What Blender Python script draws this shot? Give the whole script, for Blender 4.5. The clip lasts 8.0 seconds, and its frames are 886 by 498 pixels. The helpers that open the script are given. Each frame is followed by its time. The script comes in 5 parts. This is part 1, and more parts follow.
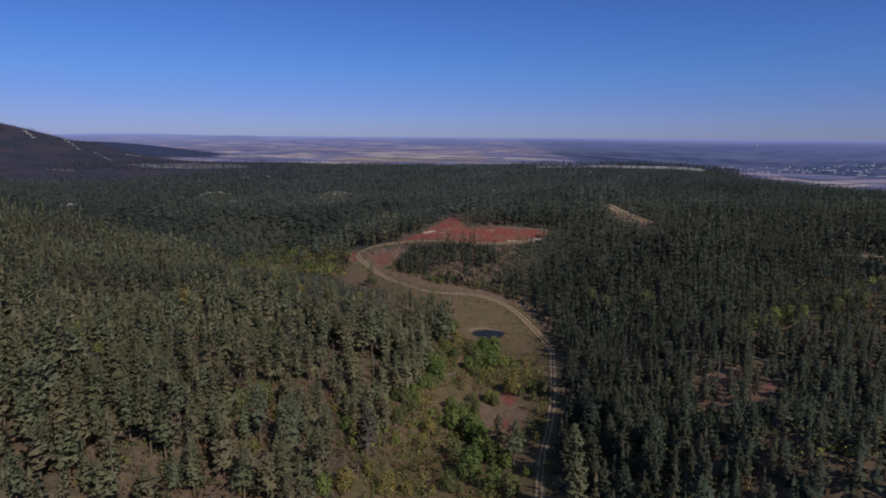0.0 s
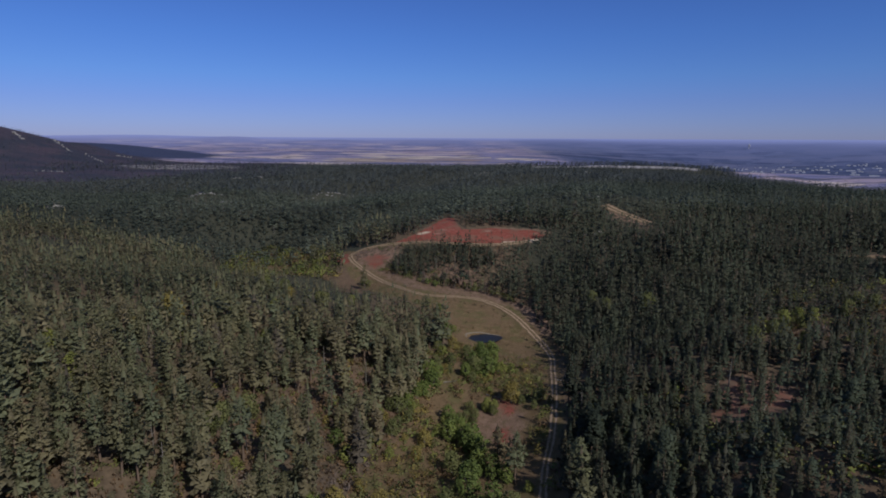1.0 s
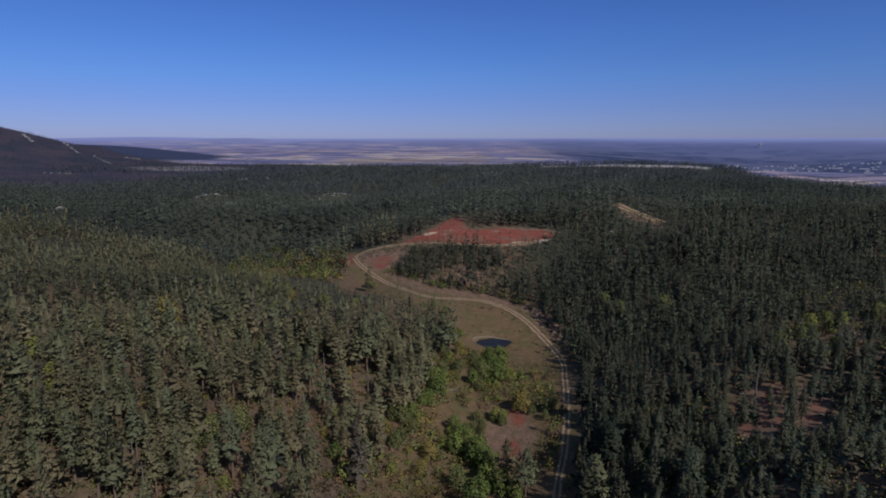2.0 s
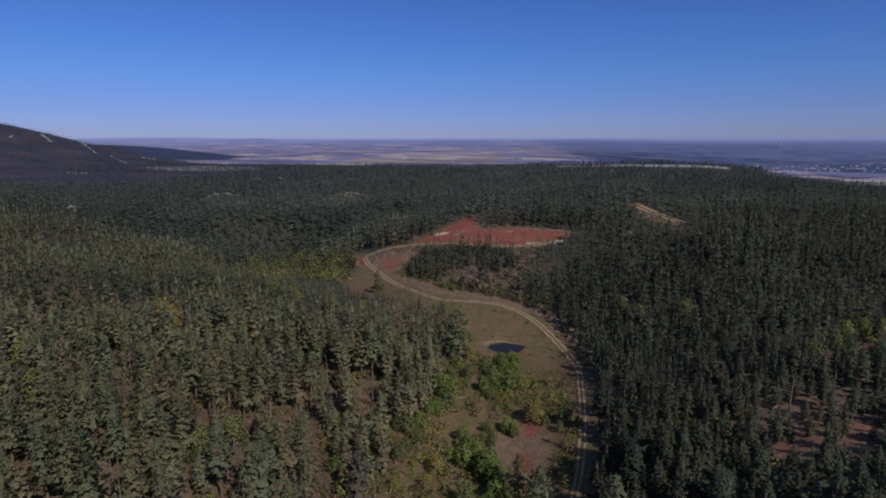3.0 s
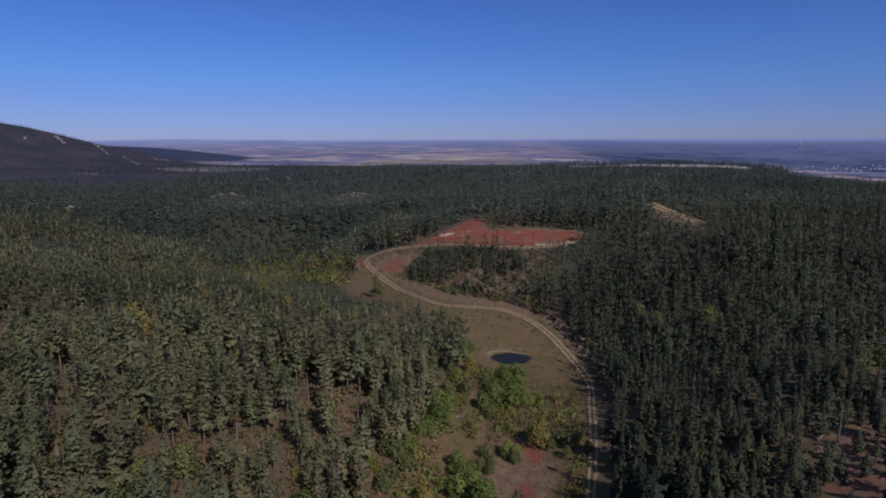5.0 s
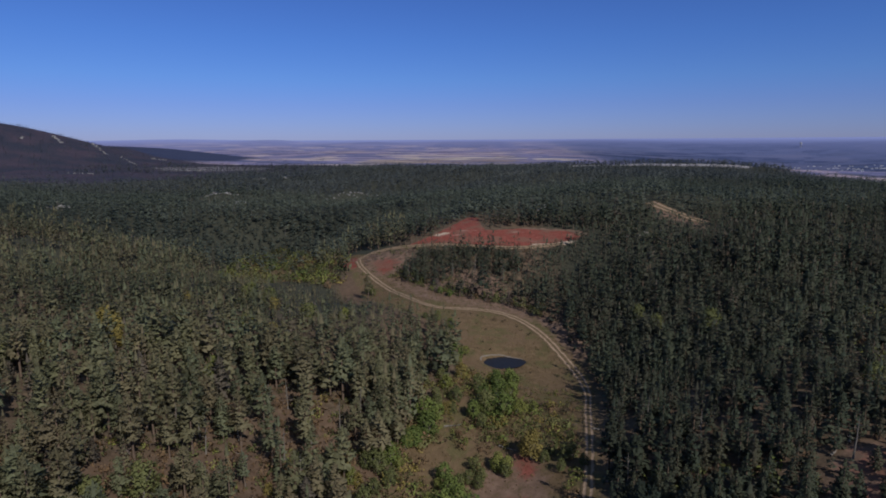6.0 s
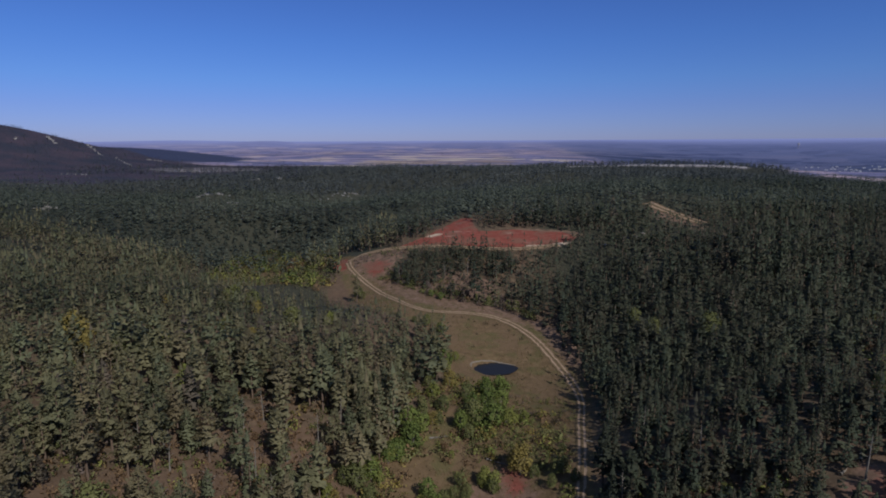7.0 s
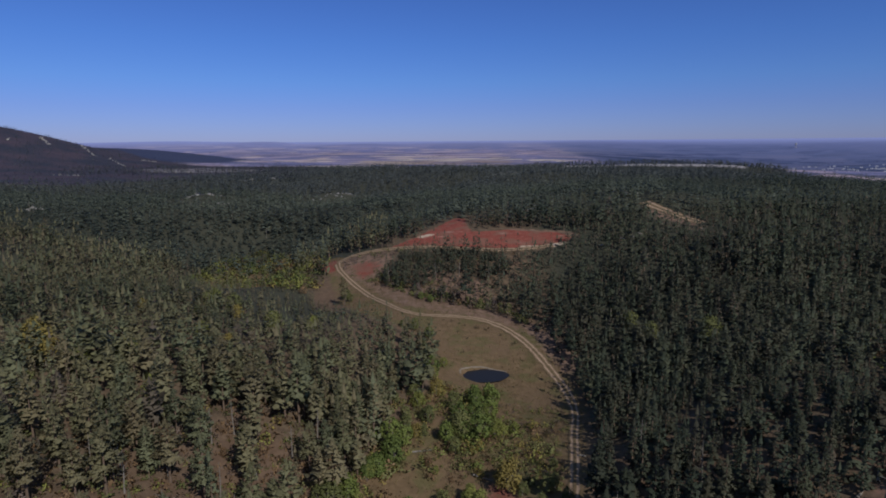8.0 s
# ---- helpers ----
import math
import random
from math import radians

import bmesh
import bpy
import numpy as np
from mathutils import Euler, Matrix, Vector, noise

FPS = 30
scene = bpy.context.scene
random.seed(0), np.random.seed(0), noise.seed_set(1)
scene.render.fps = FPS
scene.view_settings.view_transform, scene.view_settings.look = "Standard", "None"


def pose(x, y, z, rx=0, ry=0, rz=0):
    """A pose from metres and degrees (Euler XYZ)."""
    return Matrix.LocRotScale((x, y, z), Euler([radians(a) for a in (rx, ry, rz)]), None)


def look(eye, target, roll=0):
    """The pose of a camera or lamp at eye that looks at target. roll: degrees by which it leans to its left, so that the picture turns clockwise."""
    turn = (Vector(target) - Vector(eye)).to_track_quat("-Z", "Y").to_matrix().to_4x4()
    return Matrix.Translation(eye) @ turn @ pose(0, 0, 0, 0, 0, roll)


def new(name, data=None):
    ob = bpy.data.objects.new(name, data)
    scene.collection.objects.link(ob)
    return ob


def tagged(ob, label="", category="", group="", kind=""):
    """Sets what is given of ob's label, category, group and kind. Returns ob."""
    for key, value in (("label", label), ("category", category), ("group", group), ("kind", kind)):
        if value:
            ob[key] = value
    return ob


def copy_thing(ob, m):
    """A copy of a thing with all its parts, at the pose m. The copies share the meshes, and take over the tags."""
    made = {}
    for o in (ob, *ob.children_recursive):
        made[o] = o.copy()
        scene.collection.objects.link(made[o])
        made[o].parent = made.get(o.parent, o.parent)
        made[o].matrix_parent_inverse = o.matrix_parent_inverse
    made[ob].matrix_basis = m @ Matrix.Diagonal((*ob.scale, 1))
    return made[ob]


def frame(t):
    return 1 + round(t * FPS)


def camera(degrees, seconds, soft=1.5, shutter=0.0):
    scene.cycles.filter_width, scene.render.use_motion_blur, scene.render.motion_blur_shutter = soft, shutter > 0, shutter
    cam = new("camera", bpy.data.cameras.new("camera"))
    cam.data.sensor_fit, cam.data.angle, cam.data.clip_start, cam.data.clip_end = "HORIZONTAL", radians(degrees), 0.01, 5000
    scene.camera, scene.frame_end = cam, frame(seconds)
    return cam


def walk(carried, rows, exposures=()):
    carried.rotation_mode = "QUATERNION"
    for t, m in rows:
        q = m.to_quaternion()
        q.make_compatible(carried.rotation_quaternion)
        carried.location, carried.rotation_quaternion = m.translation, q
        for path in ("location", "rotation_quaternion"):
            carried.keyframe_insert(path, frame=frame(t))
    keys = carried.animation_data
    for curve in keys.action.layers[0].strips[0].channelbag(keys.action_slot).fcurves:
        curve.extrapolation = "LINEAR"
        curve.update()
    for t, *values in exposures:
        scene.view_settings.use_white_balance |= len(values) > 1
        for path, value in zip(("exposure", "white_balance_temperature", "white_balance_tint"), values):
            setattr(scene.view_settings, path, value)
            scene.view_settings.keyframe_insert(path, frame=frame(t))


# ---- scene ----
cam = camera(74.0, 8.0, soft=1.82)
PATH = [
    (0, (-0.301, -0.947, 100.007), (-0.283, 1.019, 99.639), 0.4),
    (0.5, (-0.608, 3.771, 99.323), (-0.576, 5.737, 98.956), 0.4),
    (1, (-0.573, 8.765, 98.566), (-0.536, 10.731, 98.201), 0.3),
    (1.5, (-0.116, 13.869, 97.767), (-0.088, 15.835, 97.403), 0.1),
    (3, (2.367, 29.119, 95.209), (2.326, 31.086, 94.847), -0.1),
    (3.5, (3.453, 34.23, 94.197), (3.393, 36.196, 93.836), -0.2),
    (4, (4.679, 39.223, 93.264), (4.605, 41.189, 92.904), -0.2),
    (4.5, (6.162, 44.078, 92.499), (6.078, 46.044, 92.141), -0.2),
    (6, (11.041, 58.677, 89.724), (10.951, 60.643, 89.368), -0.3),
    (6.5, (12.671, 63.036, 89.035), (12.583, 65.002, 88.68), -0.3),
    (7, (14.214, 67.54, 88.296), (14.13, 69.507, 87.944), -0.3),
    (7.5, (15.952, 72.4, 87.493), (15.871, 74.368, 87.142), -0.3),
    (8, (17.485, 77.479, 86.699), (17.408, 79.447, 86.349), -0.4),
]
walk(cam, [(t, look(eye, target, roll)) for t, eye, target, roll in PATH])

# ---- light: clear autumn day, sun from behind the right shoulder ----
SUN_AZIMUTH, SUN_HEIGHT = radians(146), radians(40)
world = bpy.data.worlds.new("sky")
scene.world = world
world.use_nodes = True
wn = world.node_tree.nodes
sky = wn.new("ShaderNodeTexSky")
sky.sky_type = "NISHITA"
sky.sun_disc = False
sky.sun_elevation, sky.sun_rotation = SUN_HEIGHT, SUN_AZIMUTH
sky.altitude, sky.air_density, sky.dust_density, sky.ozone_density = 1200, 1.0, 0.5, 3.0
deep = wn.new("ShaderNodeMix")  # the deep blue of dry mountain air
deep.data_type, deep.blend_type = "RGBA", "MULTIPLY"
deep.inputs[0].default_value = 1.0
spot, axes, haze = (wn.new("ShaderNode" + k) for k in ("TexCoord", "SeparateXYZ", "ValToRGB"))  # lavender haze low down, deep blue above it, a near-untinted zenith out of view that lifts the shade
for _ in range(4):
    haze.color_ramp.elements.new(0.5)
for e, (z, c) in zip(haze.color_ramp.elements, ((0.0, (0.372, 0.42, 0.86)), (0.06, (0.350, 0.435, 0.88)), (0.10, (0.325, 0.485, 0.92)), (0.16, (0.305, 0.49, 0.945)), (0.27, (0.30, 0.47, 0.93)), (0.5, (1.0, 0.95, 0.92)))):
    e.position, e.color = z, (*c, 1)
for a, b in ((spot.outputs["Generated"], axes.inputs[0]), (axes.outputs[2], haze.inputs[0]), (haze.outputs[0], deep.inputs[7])):
    world.node_tree.links.new(a, b)
world.node_tree.links.new(sky.outputs[0], deep.inputs[6])
world.node_tree.links.new(deep.outputs[2], wn["Background"].inputs[0])
wn["Background"].inputs[1].default_value = 0.092

sun = new("sun", bpy.data.lights.new("sun", "SUN"))
sun.data.energy, sun.data.angle, sun.data.color = 3.4, radians(0.5), (1.0, 0.95, 0.88)
to_sun = Vector((math.sin(SUN_AZIMUTH) * math.cos(SUN_HEIGHT), math.cos(SUN_AZIMUTH) * math.cos(SUN_HEIGHT), math.sin(SUN_HEIGHT)))
sun.matrix_world = look(to_sun * 200 + Vector((0, 0, 100)), (0, 0, 100))

rng = np.random.default_rng(7)


# ---- materials ----
class Mat:
    """A node material with shorthand for the nodes used here."""

    def __init__(self, name, rough=0.9, specular=0.2):
        self.m = bpy.data.materials.new(name)
        self.m.use_nodes = True
        self.t = self.m.node_tree
        self.b = self.t.nodes["Principled BSDF"]
        self.b.inputs["Roughness"].default_value = rough
        self.b.inputs["Specular IOR Level"].default_value = specular

    def link(self, a, b):
        self.t.links.new(a, b)

    def noise(self, scale, detail=4.0, rough=0.55, stretch=(1, 1, 1), distort=0.0):
        g = self.t.nodes.new("ShaderNodeNewGeometry")
        mp = self.t.nodes.new("ShaderNodeMapping")
        mp.inputs["Scale"].default_value = stretch
        n = self.t.nodes.new("ShaderNodeTexNoise")
        n.inputs["Scale"].default_value, n.inputs["Detail"].default_value = scale, detail
        n.inputs["Roughness"].default_value, n.inputs["Distortion"].default_value = rough, distort
        self.link(g.outputs["Position"], mp.inputs[0])
        self.link(mp.outputs[0], n.inputs["Vector"])
        return n.outputs["Fac"]

    def ramp(self, fac, stops):
        r = self.t.nodes.new("ShaderNodeValToRGB")
        while len(r.color_ramp.elements) < len(stops):
            r.color_ramp.elements.new(0.5)
        for e, (p, c) in zip(r.color_ramp.elements, stops):
            e.position, e.color = p, (*c, 1)
        self.link(fac, r.inputs[0])
        return r.outputs[0]

    def mix(self, fac, a, b, kind="MIX"):
        n = self.t.nodes.new("ShaderNodeMix")
        n.data_type, n.blend_type = "RGBA", kind
        for s, v in ((0, fac), (6, a), (7, b)):
            if isinstance(v, bpy.types.NodeSocket):
                self.link(v, n.inputs[s])
            else:
                n.inputs[s].default_value = v if s == 0 else (*v, 1)
        return n.outputs[2]

    def math(self, op, a, b=0.0):
        n = self.t.nodes.new("ShaderNodeMath")
        n.operation = op
        for s, v in ((0, a), (1, b)):
            if isinstance(v, bpy.types.NodeSocket):
                self.link(v, n.inputs[s])
            else:
                n.inputs[s].default_value = v
        return n.outputs[0]

    def span(self, v, lo, hi):
        n = self.t.nodes.new("ShaderNodeMapRange")
        n.interpolation_type = "SMOOTHSTEP"
        self.link(v, n.inputs[0])
        n.inputs[1].default_value, n.inputs[2].default_value = lo, hi
        return n.outputs[0]

    def cells(self, scale, stretch):
        """Patchwork of fields: a random value for each cell."""
        g, mp, n = (self.t.nodes.new("ShaderNode" + q) for q in ("NewGeometry", "Mapping", "TexVoronoi"))
        mp.inputs["Scale"].default_value = stretch
        n.inputs["Scale"].default_value = scale
        n.distance = "MANHATTAN"
        x = self.t.nodes.new("ShaderNodeSeparateColor")
        self.link(g.outputs["Position"], mp.inputs[0])
        self.link(mp.outputs[0], n.inputs["Vector"])
        self.link(n.outputs["Color"], x.inputs[0])
        return x.outputs[0]

    def attr(self, name):
        n = self.t.nodes.new("ShaderNodeAttribute")
        n.attribute_name = name
        return n.outputs["Fac"]

    def island(self):
        return self.t.nodes.new("ShaderNodeNewGeometry").outputs["Random Per Island"]

    def chance(self):
        return self.t.nodes.new("ShaderNodeObjectInfo").outputs["Random"]

    def colour(self, c):
        if isinstance(c, bpy.types.NodeSocket):
            self.link(c, self.b.inputs["Base Color"])
        else:
            self.b.inputs["Base Color"].default_value = (*c, 1)
        return self

    def bump(self, height, strength=0.5, distance=0.3):
        n = self.t.nodes.new("ShaderNodeBump")
        n.inputs["Strength"].default_value, n.inputs["Distance"].default_value = strength, distance
        self.link(height, n.inputs["Height"])
        self.link(n.outputs[0], self.b.inputs["Normal"])
        return self


def leaf_material(name, dark, mid, light, through_it=0.25, grain=0.4):
    """Needles or leaves: each tuft and each tree its own shade, some light shining through."""
    k = Mat(name, 0.75, 0.25)
    f = k.math("ADD", k.math("MULTIPLY", k.island(), 0.18 if grain > 0.5 else 0.35), k.math("MULTIPLY", k.attr("tint"), 0.80 if grain > 0.5 else 0.65))
    f = k.math("ADD", f, k.math("MULTIPLY", k.math("SUBTRACT", k.chance(), 0.5), 0.25))
    f = k.math("ADD", f, k.math("MULTIPLY", k.math("SUBTRACT", k.noise(2.4, 3, 0.7), 0.5), grain))
    c = k.ramp(f, ((0.1, dark), (0.5, mid), (0.95, light)))
    if grain > 0.5:  # conifers: some trees blue-green, some grey-brown, and fine needle relief
        own = k.math("FRACT", k.math("MULTIPLY", k.math("ADD", k.attr("tint"), k.chance()), 37.0))
        c = k.mix(1.0, c, k.ramp(own, ((0.0, (0.86, 1.0, 0.98)), (0.35, (0.97, 1.02, 0.93)), (0.7, (1.04, 1.0, 0.94)), (1.0, (1.13, 0.98, 0.98)))), "MULTIPLY")
        k.bump(k.noise(5.0, 2, 0.6), 0.55, 0.25)
    k.colour(c)
    tr = k.t.nodes.new("ShaderNodeBsdfTranslucent")
    k.link(c, tr.inputs[0])
    mx = k.t.nodes.new("ShaderNodeMixShader")
    mx.inputs[0].default_value = through_it
    k.link(k.b.outputs[0], mx.inputs[1])
    k.link(tr.outputs[0], mx.inputs[2])
    k.link(mx.outputs[0], k.t.nodes["Material Output"].inputs[0])
    return k.m


PINE = leaf_material("pine_needles", (0.105, 0.103, 0.065), (0.161, 0.155, 0.095), (0.202, 0.193, 0.117), 0.37, 0.6)
BROWN_PINE = leaf_material("dying_needles", (0.070, 0.060, 0.046), (0.110, 0.092, 0.070), (0.155, 0.128, 0.098), 0.3)
# Cooler conifer green, darkened further for the shade of the eastern slope
SHADED_CONIFER = leaf_material("shaded_conifer_needles", (0.045, 0.052, 0.039), (0.073, 0.082, 0.059), (0.103, 0.113, 0.080), 0.40, 0.6)
# Distance haze in the needle colours: cooler and bluer than the near pines
HAZED_PINE = leaf_material("hazed_pine_needles", (0.051, 0.065, 0.053), (0.106, 0.124, 0.095), (0.165, 0.182, 0.138), 0.42)
HAZED_RIDGE_PINE = leaf_material("hazed_ridge_pine_needles", (0.050, 0.059, 0.063), (0.082, 0.094, 0.094), (0.118, 0.130, 0.120), 0.4)
# Far trees with blue haze mixed into the leaf colour
HAZED_WOOD = leaf_material("far_hill_woods", (0.028, 0.037, 0.078), (0.040, 0.051, 0.102), (0.056, 0.069, 0.128), 0.1)
# Bare brown woods, their colour shifted to purple for the haze
HAZED_BARE_WOOD = leaf_material("hazed_hill_scrub", (0.028, 0.024, 0.038), (0.044, 0.037, 0.056), (0.068, 0.055, 0.074), 0.1)
LEAF = {
    "green": leaf_material("ash_leaves", (0.066, 0.092, 0.026), (0.118, 0.154, 0.040), (0.190, 0.224, 0.060)),
    "lime": leaf_material("turning_leaves", (0.106, 0.122, 0.034), (0.172, 0.186, 0.050), (0.25, 0.25, 0.070)),
    "gold": leaf_material("golden_leaves", (0.12, 0.095, 0.03), (0.20, 0.16, 0.048), (0.29, 0.235, 0.07)),
    "olive": leaf_material("oak_leaves", (0.07, 0.08, 0.03), (0.12, 0.13, 0.048), (0.18, 0.18, 0.07)),
    "grey": leaf_material("bare_twigs", (0.09, 0.07, 0.06), (0.15, 0.115, 0.10), (0.21, 0.165, 0.14)),
    "rust": leaf_material("russet_leaves", (0.085, 0.052, 0.030), (0.155, 0.096, 0.052), (0.235, 0.155, 0.085)),
}


def bark_material(name, a, b):
    k = Mat(name, 0.95, 0.1)
    return k.colour(k.mix(k.noise(3.0, 5, 0.7, (1, 1, 0.3)), a, b)).bump(k.noise(6.0, 4), 0.6, 0.05).m


BARK = bark_material("pine_bark", (0.07, 0.05, 0.038), (0.19, 0.14, 0.108))
GREY_BARK = bark_material("grey_bark", (0.09, 0.08, 0.07), (0.26, 0.235, 0.21))


def ground_material():
    """Forest litter, dry meadow, red clay, pale rock and far farmland painted with haze, laid out by the zones of the
    sheet.
    """
    k = Mat("ground", 0.95, 0.1)
    wide, fine, grain = k.noise(0.035, 5), k.noise(0.35, 6, 0.65), k.noise(2.2, 5, 0.7)
    litter = k.ramp(fine, ((0.28, (0.055, 0.042, 0.030)), (0.5, (0.108, 0.080, 0.056)), (0.72, (0.165, 0.122, 0.084))))
    litter = k.mix(k.math("MULTIPLY", k.span(wide, 0.42, 0.62), 0.5), litter, (0.135, 0.082, 0.056))
    grass = k.ramp(fine, ((0.25, (0.082, 0.058, 0.032)), (0.5, (0.132, 0.090, 0.052)), (0.78, (0.192, 0.134, 0.080))))
    grass = k.mix(k.math("MULTIPLY", k.span(wide, 0.40, 0.65), 0.8), grass, (0.136, 0.092, 0.058))
    grass = k.mix(k.math("MULTIPLY", k.span(k.noise(0.11, 5, 0.65), 0.46, 0.62), 0.7), grass, k.mix(grain, (0.062, 0.062, 0.026), (0.118, 0.108, 0.048)))
    clay = k.ramp(fine, ((0.2, (0.125, 0.040, 0.032)), (0.5, (0.195, 0.056, 0.043)), (0.8, (0.26, 0.105, 0.082))))
    clay = k.mix(k.math("MULTIPLY", k.span(k.noise(0.09, 4, 0.6), 0.47, 0.60), 0.75), clay, (0.165, 0.090, 0.066))
    clay = k.mix(k.math("MULTIPLY", k.span(k.noise(0.16, 4, 0.65, (0.3, 1, 1)), 0.58, 0.70), 0.55), clay, (0.36, 0.23, 0.19))
    # Far pale ground goes lavender-grey, the haze of distance put into its colour
    pale_haze = k.ramp(grain, ((0.25, (0.20, 0.185, 0.20)), (0.5, (0.29, 0.27, 0.285)), (0.8, (0.38, 0.36, 0.37))))
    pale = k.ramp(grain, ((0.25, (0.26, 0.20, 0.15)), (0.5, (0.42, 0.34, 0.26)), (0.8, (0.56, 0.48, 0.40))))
    pale = k.mix(k.attr("pale_haze"), pale, pale_haze)
    edge = k.math("MULTIPLY", k.math("SUBTRACT", fine, 0.5), 1.1)

    def zone(name):
        return k.span(k.math("ADD", k.attr(name), edge), 0.3, 0.7)

    # Litter mixed darker and greener under the farther woods
    litter = k.mix(k.attr("dark_floor"), litter, k.mix(fine, (0.034, 0.036, 0.027), (0.062, 0.062, 0.045)))
    c = k.mix(zone("meadow"), litter, grass)
    bare = k.ramp(fine, ((0.25, (0.108, 0.07, 0.052)), (0.55, (0.172, 0.113, 0.084)), (0.8, (0.24, 0.165, 0.13))))
    c = k.mix(zone("bare"), c, bare)
    c = k.mix(zone("clay"), c, clay)
    fields = k.cells(0.0088, (0.60, 1, 0.0))
    strips = k.math("ADD", k.math("MULTIPLY", fields, 0.36), k.math("MULTIPLY", k.noise(0.0095, 6, 0.72, (0.42, 1, 0.0), 0.3), 0.75))
    rows = k.span(k.noise(0.017, 3, 0.6, (0.22, 1, 0.0)), 0.57, 0.60)
    blocks = k.noise(0.0014, 3, 0.5, (0.7, 1, 0.0))
    # Field colours carry haze: lavender, bluer towards the right
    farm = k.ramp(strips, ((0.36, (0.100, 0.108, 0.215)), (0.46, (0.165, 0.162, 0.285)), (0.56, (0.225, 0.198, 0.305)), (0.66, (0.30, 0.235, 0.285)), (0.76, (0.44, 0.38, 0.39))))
    haze_blue = k.ramp(strips, ((0.40, (0.030, 0.042, 0.098)), (0.50, (0.060, 0.078, 0.158)), (0.60, (0.078, 0.092, 0.180)), (0.76, (0.108, 0.114, 0.195))))
    farm = k.mix(k.span(k.math("ADD", k.attr("haze_blue"), k.math("SUBTRACT", blocks, 0.5)), 0.3, 0.7), farm, haze_blue)
    farm = k.mix(k.span(k.math("ADD", k.attr("stubble"), k.math("SUBTRACT", k.math("MULTIPLY", k.math("SUBTRACT", strips, 0.52), 3.0), k.math("MULTIPLY", k.attr("haze_blue"), 0.7))), 0.5, 0.9), farm, k.ramp(fields, ((0.2, (0.22, 0.165, 0.155)), (0.5, (0.31, 0.25, 0.225)), (0.8, (0.43, 0.37, 0.335)))))
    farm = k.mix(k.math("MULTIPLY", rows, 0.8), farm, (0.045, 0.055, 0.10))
    # Low far rises tinted blue for haze
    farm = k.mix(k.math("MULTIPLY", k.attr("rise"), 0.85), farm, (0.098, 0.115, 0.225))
    # Haze by distance: fields fade to blue, then to sky tone at the edge
    far = k.mix(k.math("MULTIPLY", k.attr("distance"), 0.8), farm, k.mix(k.attr("haze_blue"), (0.205, 0.23, 0.43), (0.130, 0.16, 0.325)))
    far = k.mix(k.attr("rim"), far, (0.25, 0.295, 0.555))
    # Mountain and far hill ground, with purple and blue haze in the colour
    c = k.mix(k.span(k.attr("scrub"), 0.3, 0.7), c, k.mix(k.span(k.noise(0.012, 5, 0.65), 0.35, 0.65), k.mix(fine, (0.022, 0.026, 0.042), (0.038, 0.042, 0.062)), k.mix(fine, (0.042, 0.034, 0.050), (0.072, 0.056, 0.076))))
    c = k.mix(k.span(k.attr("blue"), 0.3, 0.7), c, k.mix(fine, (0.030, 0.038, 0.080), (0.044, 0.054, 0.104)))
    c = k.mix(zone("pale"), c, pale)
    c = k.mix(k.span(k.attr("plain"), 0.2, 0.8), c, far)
    c = k.mix(k.math("MULTIPLY", k.span(grain, 0.55, 0.8), 0.35), c, (0.05, 0.035, 0.022))
    return k.colour(c).bump(k.noise(0.9, 6, 0.7), 0.5, 0.5).m


def road_material():
    k = Mat("dirt_track", 0.95, 0.1)
    fine = k.noise(0.9, 6, 0.65)
    dust = k.ramp(fine, ((0.25, (0.20, 0.135, 0.09)), (0.55, (0.31, 0.22, 0.155)), (0.8, (0.42, 0.32, 0.24))))
    verge = k.ramp(fine, ((0.3, (0.085, 0.065, 0.034)), (0.7, (0.17, 0.12, 0.075))))
    worn = k.span(k.math("ADD", k.attr("rut"), k.math("MULTIPLY", k.math("SUBTRACT", k.noise(0.3, 4), 0.5), 0.9)), 0.3, 0.7)
    return k.colour(k.mix(worn, verge, dust)).bump(k.noise(2.5, 5), 0.5, 0.1).m


def stone_material(name, dark, light):
    k = Mat(name, 0.9, 0.2)
    return k.colour(k.ramp(k.noise(0.8, 6, 0.7), ((0.25, dark), (0.75, light)))).bump(k.noise(2.0, 5), 0.7, 0.2).m


GROUND = ground_material()
ROAD = road_material()
PALE_MUD = stone_material("dried_mud", (0.12, 0.098, 0.076), (0.22, 0.185, 0.15))
PALE_STONE = stone_material("limestone", (0.15, 0.142, 0.135), (0.32, 0.31, 0.30))
water = Mat("pond_water", 0.3, 0.12)
WATER = water.colour((0.016, 0.016, 0.018)).bump(water.noise(1.5, 3), 0.08, 0.05).m
WALL_PAINT = stone_material("white_metal_cladding", (0.42, 0.42, 0.46), (0.66, 0.66, 0.70))
ROOF_METAL = stone_material("grey_roofing", (0.20, 0.21, 0.26), (0.36, 0.37, 0.42))
DRY_GRASS = leaf_material("dry_grass", (0.10, 0.075, 0.03), (0.18, 0.14, 0.06), (0.27, 0.21, 0.10))
DARK_SHRUB = leaf_material("sumac_and_juniper", (0.035, 0.035, 0.02), (0.06, 0.055, 0.03), (0.10, 0.08, 0.04))

